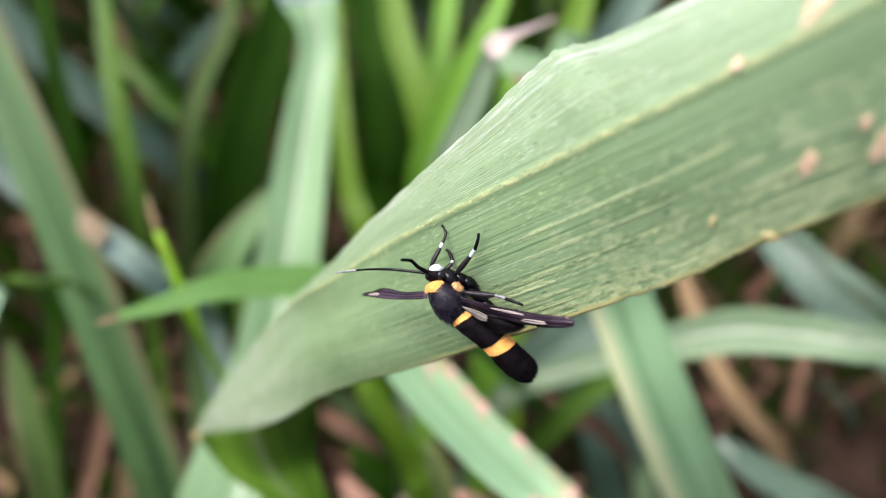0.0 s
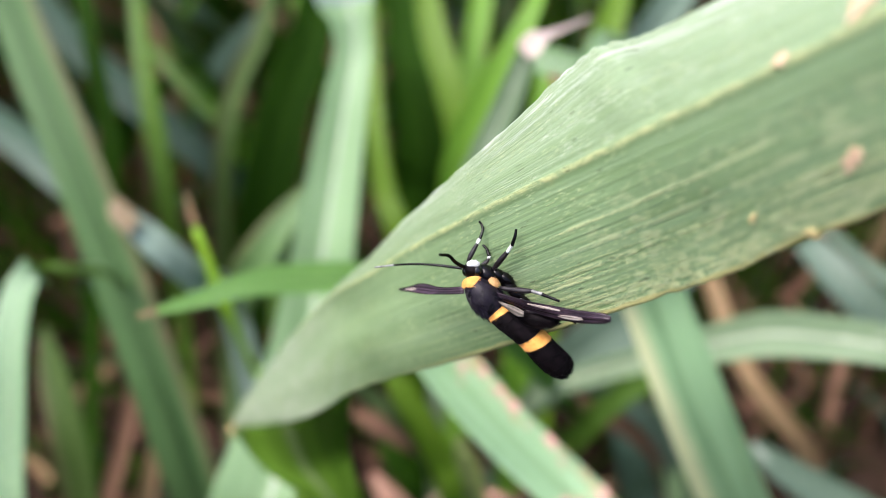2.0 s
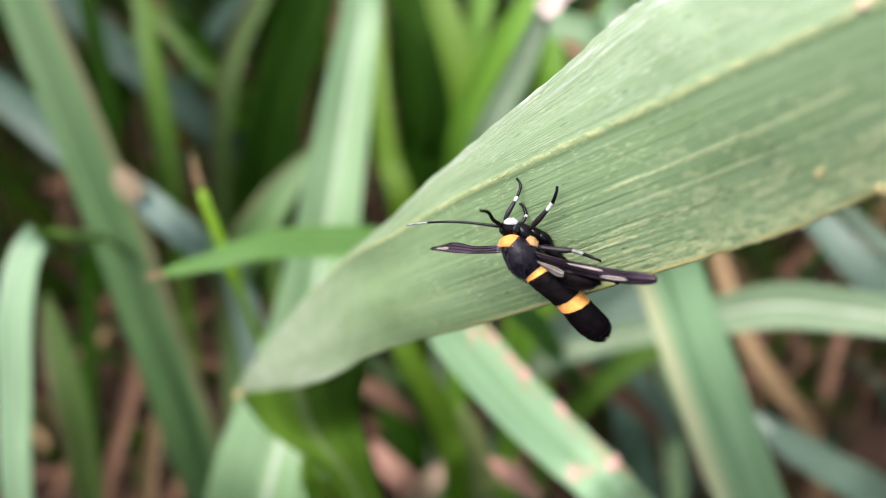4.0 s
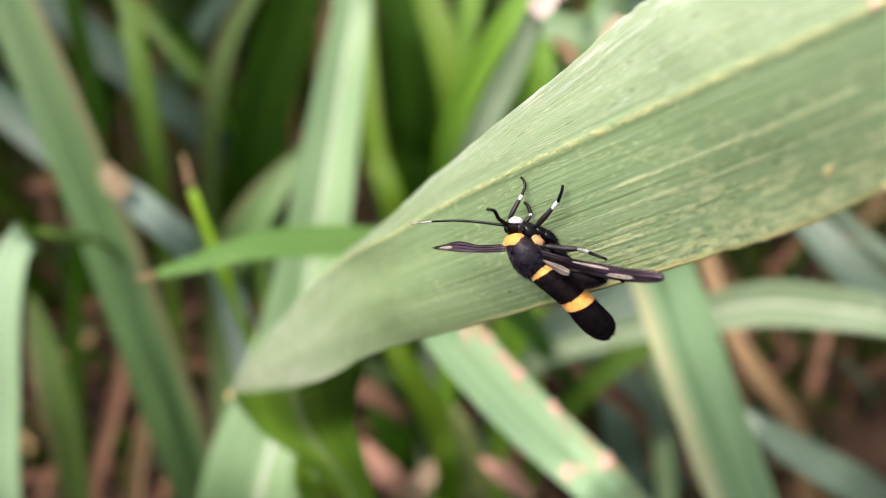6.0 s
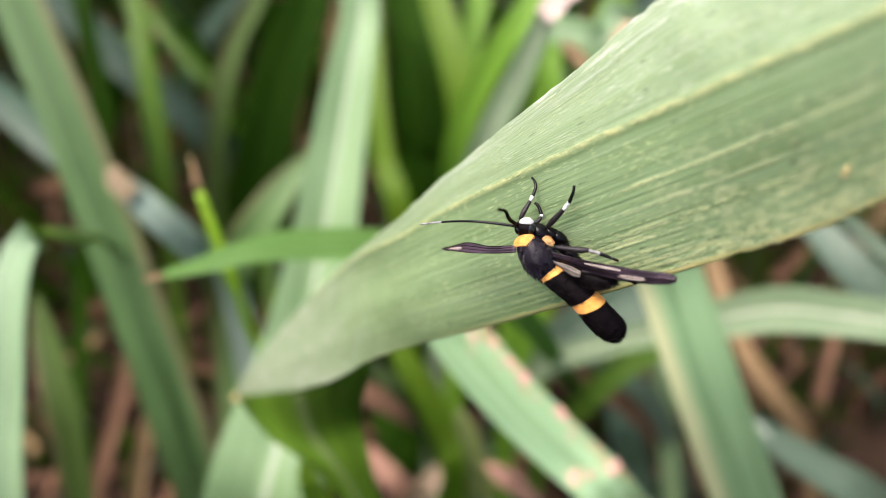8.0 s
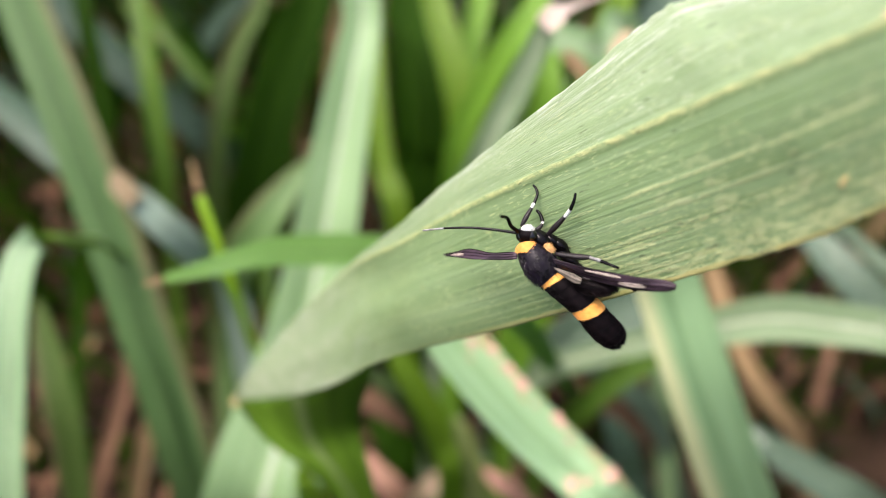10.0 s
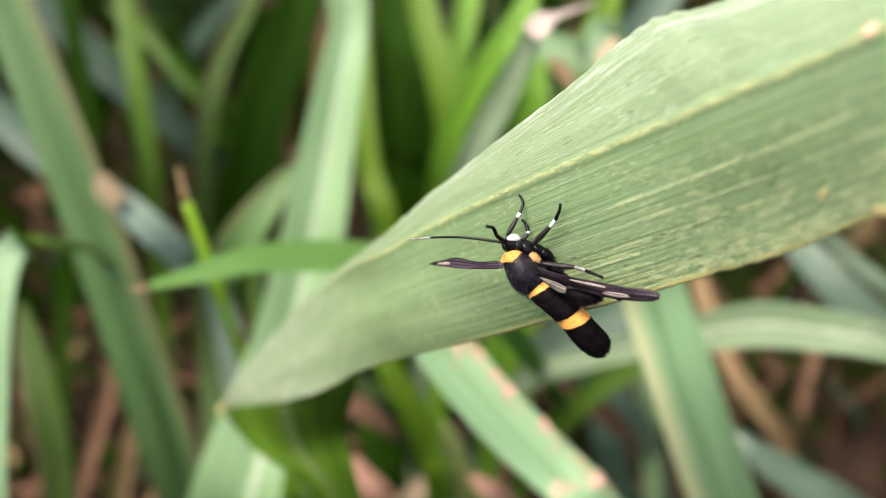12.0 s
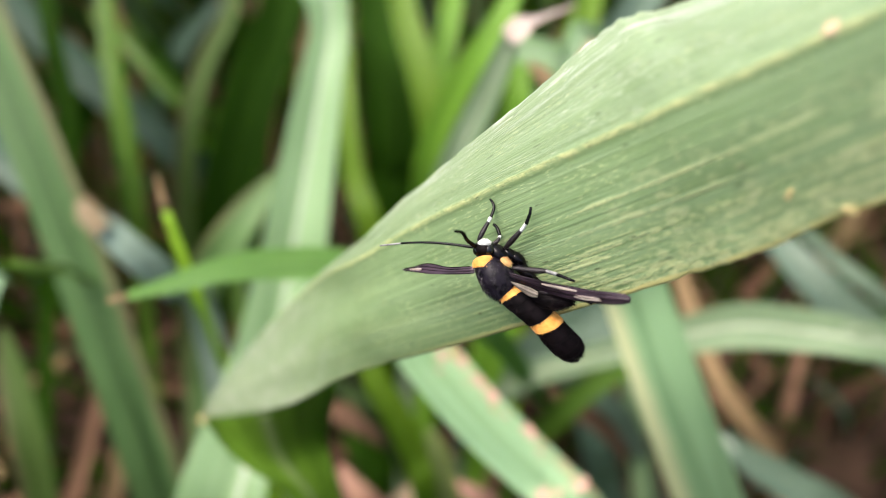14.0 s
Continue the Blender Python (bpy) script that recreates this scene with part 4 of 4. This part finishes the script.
    b([(0.0242, 0.0690, 0.2912), (0.0225, 0.0681, 0.2852), (0.0175, 0.0654, 0.2712), (0.0075, 0.0602, 0.2472), (-0.0027, 0.0658, 0.1997), (-0.0107, 0.0453, 0.0911), (-0.0120, 0.0045, 0.0046)], [3, 6, 8, 8.5, 8, 8, 6], SAGE_GREEN, "grey-green leaf with a torn pale tip", face=(-0.4, -0.7, 0.5))
    b([(0.0222, 0.0672, 0.2883), (0.0252, 0.0686, 0.2908), (0.0297, 0.0734, 0.2897), (0.0427, 0.0889, 0.2844)], [5, 5.5, 2, 0.6], DEAD_TIP, "dried whitish leaf tip, torn and curled", rib=False, name="dry_leaf_tip")
    b([(0.0249, 0.1079, 0.2611), (0.0346, 0.1042, 0.2581), (0.0471, 0.1053, 0.2524), (0.0649, 0.1251, 0.2247), (0.1076, 0.0047, 0.0048)], [5.8, 10.3, 11.2, 11.5, 7.9], PALE_GREEN, "blue-green leaf with tan edges")
    b([(0.0415, 0.0848, 0.2561), (0.0363, 0.0889, 0.2608), (0.0319, 0.0911, 0.2640)], [2.4, 4.4, 1.3], STRAW, "tan dead leaf margin curling up", rib=False, name="dry_leaf_edge")
    b([(0.0744, 0.1974, 0.2448), (0.0643, 0.1675, 0.2328), (0.0588, 0.1573, 0.2243), (0.0516, 0.1484, 0.2038), (0.0454, 0.1469, 0.1503), (0.0316, 0.0045, 0.0046)], [9, 11, 12, 11, 10, 7], LIME_GREEN, "lime-green blade in the light")
    b([(0.1167, 0.2300, 0.2331), (0.0889, 0.1905, 0.2130), (0.0671, 0.1737, 0.1989), (0.0441, 0.1609, 0.1751), (0.0325, 0.1488, 0.1127), (0.0262, 0.0045, 0.0046)], [14, 16, 15, 13, 11, 8], DUSK_GREEN, "wide blue-grey blade of grass")
    b([(0.0378, 0.1522, 0.2200), (0.0367, 0.1387, 0.2087), (0.0322, 0.1327, 0.1906), (0.0273, 0.1331, 0.1387), (0.0207, 0.0045, 0.0046)], [7, 11, 12, 10, 8], FRESH_GREEN, "green blade tucked under the reed leaf")
    b([(-0.0115, 0.2261, 0.2298), (-0.0078, 0.1942, 0.2161), (0.0002, 0.1678, 0.2004), (0.0039, 0.1495, 0.1786), (0.0016, 0.1357, 0.1278), (-0.0038, 0.0045, 0.0046)], [10, 12, 13, 12, 10, 7], LIME_GREEN, "light yellow-green upright blade")
    b([(0.0185, 0.2645, 0.2098), (0.0125, 0.2299, 0.1938), (0.0044, 0.1986, 0.1675), (-0.0040, 0.1751, 0.1217), (-0.0065, 0.0045, 0.0046)], [9, 11, 11, 9, 6], FRESH_GREEN, "upright green blade in the second row")
    b([(-0.0277, 0.2927, 0.2074), (-0.0241, 0.2477, 0.1827), (-0.0173, 0.2066, 0.1612), (-0.0137, 0.1681, 0.1289), (-0.0159, 0.1212, 0.0635), (-0.0229, 0.0045, 0.0046)], [16, 20, 24, 22, 18, 9], SHADED_GREEN, "broad deep green blade in shade")
    b([(-0.0660, 0.2927, 0.2074), (-0.0729, 0.2477, 0.1827), (-0.0851, 0.2088, 0.1630), (-0.0963, 0.1745, 0.1343), (-0.1074, 0.1509, 0.1014), (-0.1159, 0.1036, 0.0357), (-0.0965, 0.0045, 0.0046)], [18, 22, 25, 25, 22, 16, 9], SHADED_GREEN, "broad deep green blade in shade", face=(0.2, -0.7, 0.6))
    b([(-0.0854, 0.2453, 0.2198), (-0.0887, 0.2120, 0.2049), (-0.0971, 0.1920, 0.1947), (-0.1052, 0.1687, 0.1751), (-0.1124, 0.1458, 0.1363), (-0.1234, 0.1212, 0.0635), (-0.1101, 0.0045, 0.0046)], [6, 8, 9, 9, 9, 8, 6], HALF_SHADE_GREEN, "narrow olive blade with a tan tip")
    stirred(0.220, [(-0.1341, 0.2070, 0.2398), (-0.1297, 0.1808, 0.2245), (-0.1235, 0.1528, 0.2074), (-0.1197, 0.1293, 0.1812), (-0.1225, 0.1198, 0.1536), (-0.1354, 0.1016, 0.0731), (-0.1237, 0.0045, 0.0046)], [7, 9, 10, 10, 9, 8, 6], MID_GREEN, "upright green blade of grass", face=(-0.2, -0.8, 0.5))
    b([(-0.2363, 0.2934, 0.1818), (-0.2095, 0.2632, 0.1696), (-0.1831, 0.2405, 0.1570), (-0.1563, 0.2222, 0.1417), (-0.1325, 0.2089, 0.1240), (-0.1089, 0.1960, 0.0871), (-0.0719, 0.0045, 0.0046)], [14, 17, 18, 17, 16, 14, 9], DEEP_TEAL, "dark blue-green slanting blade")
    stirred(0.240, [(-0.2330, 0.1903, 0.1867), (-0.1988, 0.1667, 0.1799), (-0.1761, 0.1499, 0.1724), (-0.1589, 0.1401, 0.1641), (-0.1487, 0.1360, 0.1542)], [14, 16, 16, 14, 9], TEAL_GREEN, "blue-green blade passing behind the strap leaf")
    stirred(0.220, [(-0.1155, 0.0883, 0.2121), (-0.1110, 0.0847, 0.2090), (-0.1024, 0.0804, 0.1989), (-0.0952, 0.0809, 0.1811), (-0.0891, 0.0849, 0.1439), (-0.0828, 0.0047, 0.0048)], [2.7, 7.8, 10.7, 11.7, 11.4, 7.9], GREY_TEAL, "blue-green leaf with a pinkish dead tip")
    stirred(0.220, [(-0.1178, 0.0895, 0.2157), (-0.1146, 0.0854, 0.2136), (-0.1096, 0.0807, 0.2096)], [2.7, 7.7, 6.6], MUTED_TAN, "tan and pinkish dead tip of a leaf", rib=False, name="dry_leaf_tip")
    b([(-0.0510, 0.1144, 0.2013), (-0.0596, 0.1026, 0.1980), (-0.0722, 0.0898, 0.1872), (-0.0848, 0.0879, 0.1661), (-0.1041, 0.0896, 0.1022), (-0.1046, 0.0045, 0.0046)], [3, 9, 14, 14, 12, 8], MOSS_GREEN, "grey-green leaf behind the pale one", face=(-0.2, -0.7, 0.6))
    b([(-0.1800, 0.2413, 0.2164), (-0.1686, 0.2042, 0.1983), (-0.1608, 0.1726, 0.1718), (-0.1681, 0.1539, 0.1431), (-0.1907, 0.1333, 0.0867), (-0.1836, 0.0045, 0.0046)], [8, 9, 10, 10, 9, 6], SHADED_GREEN, "deep green upright blade of grass")
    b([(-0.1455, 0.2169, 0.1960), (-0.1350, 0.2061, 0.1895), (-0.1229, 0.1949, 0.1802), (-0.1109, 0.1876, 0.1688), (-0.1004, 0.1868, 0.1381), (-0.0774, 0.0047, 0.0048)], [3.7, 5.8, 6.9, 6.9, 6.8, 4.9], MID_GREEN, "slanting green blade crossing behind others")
    b([(-0.0216, 0.2191, 0.1821), (-0.0106, 0.1990, 0.1705), (-0.0088, 0.1771, 0.1469), (-0.0167, 0.1564, 0.1125), (-0.0229, 0.0047, 0.0048)], [4.9, 9.2, 11.0, 10.8, 6.0], SHADED_GREEN, "deep green blade leaning in the shade")
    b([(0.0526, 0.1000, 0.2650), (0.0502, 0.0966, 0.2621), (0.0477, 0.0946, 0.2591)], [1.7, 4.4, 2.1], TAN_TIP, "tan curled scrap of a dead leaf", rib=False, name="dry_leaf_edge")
    b([(-0.0299, 0.2101, 0.2033), (-0.0239, 0.1901, 0.1930), (-0.0217, 0.1666, 0.1668), (-0.0253, 0.1451, 0.1292), (-0.0283, 0.0047, 0.0048)], [5.2, 8.6, 10.3, 9.1, 6.0], SHADED_GREEN, "deep green blade beside the pale leaf")
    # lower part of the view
    stirred(0.200, [(-0.1557, 0.0689, 0.1697), (-0.1497, 0.0549, 0.1644), (-0.1422, 0.0366, 0.1556), (-0.1402, 0.0233, 0.1379), (-0.1463, 0.0084, 0.0993), (-0.1683, -0.0065, 0.0085)], [1.9, 9.9, 12.6, 13.2, 11.9, 8.0], HALF_SHADE_GREEN, "olive leaf in half shade")
    stirred(0.240, [(-0.1392, 0.0957, 0.1204), (-0.1385, 0.0779, 0.1185), (-0.1463, 0.0527, 0.0974), (-0.1564, 0.0362, 0.0769), (-0.1836, 0.0128, 0.0117)], [3, 6.5, 7, 7, 6], RUST_STRAW, "pinkish tan dry grass stalk", name="dry_stalk", vee=0.3)
    stirred(0.260, [(-0.1349, 0.0971, 0.0954), (-0.1371, 0.0699, 0.0857), (-0.1438, 0.0442, 0.0641), (-0.1599, 0.0143, 0.0064)], [3, 7, 8, 7], STRAW, "tan dry stalk of grass", name="dry_stalk", vee=0.3)
    b([(-0.0422, -0.0095, 0.1992), (-0.0409, -0.0124, 0.1968), (-0.0401, -0.0159, 0.1886), (-0.0544, -0.0104, 0.0444)], [2.5, 5.3, 6.0, 5.3], LIME_GREEN, "yellow-green shoot under the folded tip")
    b([(0.0015, 0.0250, 0.1628), (0.0046, 0.0168, 0.1560), (0.0078, 0.0081, 0.1435), (0.0099, 0.0027, 0.1207), (0.0150, -0.0055, 0.0042)], [3.1, 8.1, 9.8, 9.9, 7.8], OLIVE_GREEN, "yellowish olive leaf under the spotted one")
    b([(0.0300, 0.0676, 0.1882), (0.0255, 0.0554, 0.1780), (0.0219, 0.0470, 0.1578), (0.0196, 0.0400, 0.1128), (0.0204, -0.0011, 0.0065)], [9, 10, 10, 9, 7], FRESH_GREEN, "green upright blade below the moth")
    b([(0.0875, 0.0642, 0.1462), (0.0718, 0.0539, 0.1505), (0.0574, 0.0470, 0.1448), (0.0455, 0.0419, 0.1274), (0.0355, 0.0416, 0.0880), (0.0316, 0.0045, 0.0046)], [5, 8, 9.5, 9.5, 8, 6], MID_GREEN, "green blade slanting across others")
    b([(0.0441, 0.0807, 0.0948), (0.0574, 0.0737, 0.0954), (0.0727, 0.0684, 0.0910), (0.0892, 0.0610, 0.0782), (0.1076, 0.0540, 0.0593), (0.1425, 0.0431, 0.0110)], [4, 9, 9, 9, 9, 6], RUST_STRAW, "reddish brown dry grass stalk", name="dry_stalk", vee=0.3)
    stirred(0.250, [(0.1169, 0.1316, 0.1244), (0.1205, 0.1144, 0.1165), (0.1270, 0.0873, 0.1068), (0.1402, 0.0719, 0.0939), (0.1579, 0.0623, 0.0728), (0.1752, 0.0502, 0.0299), (0.1873, 0.0310, -0.0123)], [6, 8, 8.5, 9, 9, 8, 5], STRAW, "tan dry curled leaf of grass", name="dry_leaf", vee=0.3)
    b([(0.1941, 0.1245, 0.0793), (0.1860, 0.1064, 0.0706), (0.1789, 0.0858, 0.0533), (0.1800, 0.0761, 0.0256), (0.1770, 0.0445, -0.0009)], [4, 7, 7, 7, 5], RUST_STRAW, "orange-brown dry stalk of grass", name="dry_stalk", vee=0.3)
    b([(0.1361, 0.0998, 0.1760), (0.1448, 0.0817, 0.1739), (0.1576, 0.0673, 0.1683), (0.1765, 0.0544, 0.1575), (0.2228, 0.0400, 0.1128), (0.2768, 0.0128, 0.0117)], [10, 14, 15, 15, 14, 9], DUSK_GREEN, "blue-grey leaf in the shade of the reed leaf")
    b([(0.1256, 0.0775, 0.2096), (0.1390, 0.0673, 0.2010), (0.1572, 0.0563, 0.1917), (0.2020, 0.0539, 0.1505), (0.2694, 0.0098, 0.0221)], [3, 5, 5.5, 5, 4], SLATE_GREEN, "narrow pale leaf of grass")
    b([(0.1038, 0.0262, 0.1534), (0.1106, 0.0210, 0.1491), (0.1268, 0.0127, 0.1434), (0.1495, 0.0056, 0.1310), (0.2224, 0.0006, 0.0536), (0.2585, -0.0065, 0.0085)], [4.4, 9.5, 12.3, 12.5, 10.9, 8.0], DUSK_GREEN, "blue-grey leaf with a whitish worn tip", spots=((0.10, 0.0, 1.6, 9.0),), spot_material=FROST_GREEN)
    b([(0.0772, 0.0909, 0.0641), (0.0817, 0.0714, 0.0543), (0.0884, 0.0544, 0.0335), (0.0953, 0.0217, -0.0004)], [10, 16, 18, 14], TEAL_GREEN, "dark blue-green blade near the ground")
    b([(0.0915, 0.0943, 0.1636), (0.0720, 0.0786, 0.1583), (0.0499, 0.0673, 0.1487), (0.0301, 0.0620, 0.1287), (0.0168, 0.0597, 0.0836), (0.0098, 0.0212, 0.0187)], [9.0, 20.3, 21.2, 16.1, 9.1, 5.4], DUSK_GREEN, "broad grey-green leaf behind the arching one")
    b([(-0.0034, 0.0241, 0.1255), (-0.0073, 0.0195, 0.1217), (-0.0135, 0.0159, 0.1122), (-0.0228, 0.0211, 0.0708)], [2.6, 6.8, 8.7, 7.3], TAN_TIP, "tan dry leaf curling up from the ground", rib=False, name="dry_leaf")
    b([(-0.0443, 0.0611, 0.1175), (-0.0335, 0.0555, 0.1180), (-0.0215, 0.0518, 0.1123), (-0.0097, 0.0512, 0.0961), (0.0098, 0.0525, 0.0449)], [2.8, 9.3, 10.3, 8.3, 4.9], RUST_STRAW, "reddish brown dry leaf under the reed leaf", rib=False, name="dry_leaf")
    b([(-0.0346, 0.0360, 0.1812), (-0.0274, 0.0337, 0.1754), (-0.0183, 0.0309, 0.1639), (-0.0115, 0.0326, 0.1327), (0.0044, 0.0212, 0.0187)], [3.0, 5.3, 6.2, 5.6, 3.8], DULL_GREEN, "thin grey-green leaf in the shade of the reed leaf", rib=False)
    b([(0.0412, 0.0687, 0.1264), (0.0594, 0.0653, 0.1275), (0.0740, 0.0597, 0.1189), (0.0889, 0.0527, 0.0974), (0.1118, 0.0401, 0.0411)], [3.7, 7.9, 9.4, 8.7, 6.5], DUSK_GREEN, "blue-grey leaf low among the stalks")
    b([(-0.0203, 0.0310, 0.1992), (-0.0154, 0.0252, 0.1944), (-0.0089, 0.0186, 0.1836), (-0.0033, 0.0115, 0.1672), (-0.0004, 0.0032, 0.1446), (0.0016, -0.0083, 0.0070)], [3.5, 7.7, 8.6, 8.5, 8.5, 6.9], LIME_GREEN, "yellow-green leaf beside the spotted one", face=(0.4, -0.7, 0.4))
    b([(0.0104, 0.0112, 0.1513), (0.0149, 0.0077, 0.1510), (0.0201, 0.0056, 0.1466), (0.0290, 0.0036, 0.1345)], [1.9, 5.7, 6.9, 4.0], PINK_STRAW, "pinkish brown dry scrap of leaf", rib=False, name="dry_leaf")
    b([(-0.0403, 0.0802, 0.0551), (-0.0283, 0.0650, 0.0554), (-0.0174, 0.0608, 0.0519), (0.0017, 0.0630, 0.0342), (0.0224, 0.0648, 0.0161)], [8, 14, 15, 13, 8], SHADED_GREEN, "dark green leaf near the ground")
    b([(-0.0374, 0.0457, 0.0914), (-0.0316, 0.0372, 0.0909), (-0.0244, 0.0306, 0.0853), (-0.0155, 0.0282, 0.0637), (-0.0038, 0.0295, 0.0257)], [2.9, 8.1, 11.0, 10.5, 5.4], PINK_STRAW, "pinkish dry leaf near the ground", name="dry_leaf", rib=False)
    b([(0.0095, 0.0626, 0.0665), (0.0222, 0.0511, 0.0699), (0.0356, 0.0463, 0.0593), (0.0480, 0.0420, 0.0362), (0.0604, 0.0373, 0.0191)], [5, 9, 9, 7, 4], RUST_STRAW, "pinkish dry leaf near the ground", name="dry_leaf", rib=False)


surroundings()


def depth_from_camera_side(p):
    """Distance of a place from the clear space in front of the reed leaf."""
    return (Vector(p) - Vector((0.0, -0.10, 0.40))).dot(Vector((0.0, 0.643, -0.766)))


def blade_strip(rnd, x, y, h, verts, faces, uvs, w):
    """A bent grass blade of four joints, rooted at x, y."""
    a, lean, turn = rnd.uniform(0, 6.28), rnd.uniform(0.15, 0.75) * h, rnd.uniform(0, 6.28)
    n0 = len(verts)
    sx, sy = math.cos(turn) * w / 2, math.sin(turn) * w / 2
    for k in range(6):
        t = k / 5
        px, py, pz = x + math.cos(a) * lean * t * t, y + math.sin(a) * lean * t * t, h * (t - 0.28 * t * t * lean / h) - 0.004
        q = (1 - t) ** 0.6 * (0.6 + 0.8 * t) if k < 5 else 0.04
        for u, off in ((-1, 0.0), (0, -0.15 * w), (1, 0.0)):
            verts.append((px + sx * q * u + off * sy / w, py + sy * q * u - off * sx / w, pz))
            uvs.append((u, h * t * 100))
    for k in range(5):
        for j in range(2):
            m = n0 + k * 3 + j
            faces.append((m, m + 1, m + 4, m + 3))


def back_row():
    """Single blades that stand behind the near ones, rooted in the soil."""
    rnd = random.Random(11)
    mats = (SHADED_GREEN, SHADED_GREEN, DULL_GREEN, TEAL_GREEN, FRESH_GREEN, SHADED_GREEN, STRAW)
    names = ("deep green blade in the back row", "deep green blade in the back row", "dull green blade in the back row", "blue-green blade in the back row",
             "fresh green blade in the back row", "deep green blade in the back row", "dry straw-coloured blade in the back row")
    made = 0
    while made < 260:
        x, y, h = rnd.uniform(-0.42, 0.46), rnd.uniform(0.16, 0.75), rnd.uniform(0.10, 0.30)
        a, lean = rnd.uniform(0, 6.28), rnd.uniform(0.1, 0.6) * h
        pts = [(x + math.cos(a) * lean * t * t, y + math.sin(a) * lean * t * t, h * t * (1 - 0.2 * t) - 0.004) for t in (0, 0.3, 0.6, 0.85, 1.0)]
        if min(depth_from_camera_side(p) for p in pts) < 0.40:
            continue
        w, k = rnd.uniform(7, 18), rnd.randrange(7)
        tagged(grass_blade(pts, [w * 0.6, w, w, w * 0.6, 0.6], mats[k], names[k], face=(rnd.uniform(-0.6, 0.6), -0.8, 0.4), n=10, rib=False), group="back row of grass")
        made += 1


back_row()


def litter():
    """Dry bits of leaf and stem strewn over the soil."""
    rnd = random.Random(5)
    for mat, label, count, seed in ((STRAW, "tan scraps of dry grass on the soil", 160, 1), (DARK_RUST, "reddish brown scraps of dead leaf on the soil", 620, 2)):
        verts, faces, uvs = [], [], []
        for _ in range(count):
            x, y, z = rnd.uniform(-0.6, 0.6), rnd.uniform(-0.25, 1.0), 0.008 + rnd.random() ** 2 * 0.03
            a, ln, w, tip = rnd.uniform(0, 6.28), rnd.uniform(0.02, 0.09), rnd.uniform(0.002, 0.008), rnd.uniform(-0.015, 0.015)
            dx, dy, n0 = math.cos(a), math.sin(a), len(verts)
            for k in range(4):
                t = k / 3 - 0.5
                for u in (-1, 1):
                    verts.append((x + dx * ln * t - dy * w * u / 2, y + dy * ln * t + dx * w * u / 2, z + tip * t + 0.006 * (0.25 - t * t) * u))
                    uvs.append((u, ln * t * 100))
            for k in range(3):
                m = n0 + 2 * k
                faces.append((m, m + 1, m + 3, m + 2))
        tagged(part("leaf_litter", verts, faces, mat, None, "", uvs), label, "leaf litter", "", "stuff")


litter()


def undergrowth():
    """Low tangled grass, green and dead, that hides most of the soil."""
    rnd = random.Random(21)
    # dense to darken the gaps, the deep green itself darkened for their shade
    for mat, label, count in ((SHADED_GREEN, "low tangled undergrowth, green darkened for shade", 4200), (DARK_RUST, "low tangled dead brown undergrowth", 1300), (TEAL_GREEN, "low tangled blue-green undergrowth", 500)):
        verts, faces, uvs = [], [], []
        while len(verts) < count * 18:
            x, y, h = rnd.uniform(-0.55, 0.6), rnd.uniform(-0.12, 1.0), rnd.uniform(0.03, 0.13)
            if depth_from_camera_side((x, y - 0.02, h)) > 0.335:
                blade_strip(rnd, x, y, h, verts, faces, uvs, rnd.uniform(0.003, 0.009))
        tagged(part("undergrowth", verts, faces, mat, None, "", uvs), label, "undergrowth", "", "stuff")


undergrowth()


def screening_meadow():
    """Grass added all round, unseen; closes the place and blocks low side light."""
    rnd = random.Random(8)
    for mat, label in ((SHADED_GREEN, "added thick deep green grass all round, blocking low light"), (DULL_GREEN, "added dull green grass all round, blocking low light"), (FRESH_GREEN, "added fresh green grass all round, blocking low light")):
        verts, faces, uvs = [], [], []
        for _ in range(6500):
            r, a = 0.45 + 3.6 * rnd.random() ** 1.15, rnd.uniform(0, 6.28)
            x, y = r * math.cos(a), r * math.sin(a) + 0.1
            if abs(x) < 0.5 and -0.35 < y < 0.7:
                continue
            blade_strip(rnd, x, y, rnd.uniform(0.3, 0.65), verts, faces, uvs, rnd.uniform(0.010, 0.024))
        tagged(part("meadow_grass", verts, faces, mat, None, "", uvs), label, "grass", "", "stuff")


screening_meadow()


# ---- moving things: the leaves at the back stir a few millimetres in the breeze ----
def motions():
    stir = ((0.0, 9, 7), (0.5, 9, 1), (1.0, 2, 2), (1.5, 0, 0), (2.0, -6, -7), (2.5, -6, -7), (3.0, 0, 0), (3.5, 1, 3), (6.0, 0, 0), (6.5, 2, 1), (7.0, -1, 0), (7.5, 1, 2), (8.0, -3, -2),
            (10.5, 2, 0), (11.0, -1, -3), (11.5, -4, -5), (12.0, 1, -4), (12.5, 0, 0), (13.0, 3, 10), (13.5, 4, 11), (14.0, 4, 20))
    for thing, much in STIRRED:
        walk(thing, [(t, pose(a * much, -0.766 * b * much, -0.643 * b * much)) for t, a, b in stir])


motions()
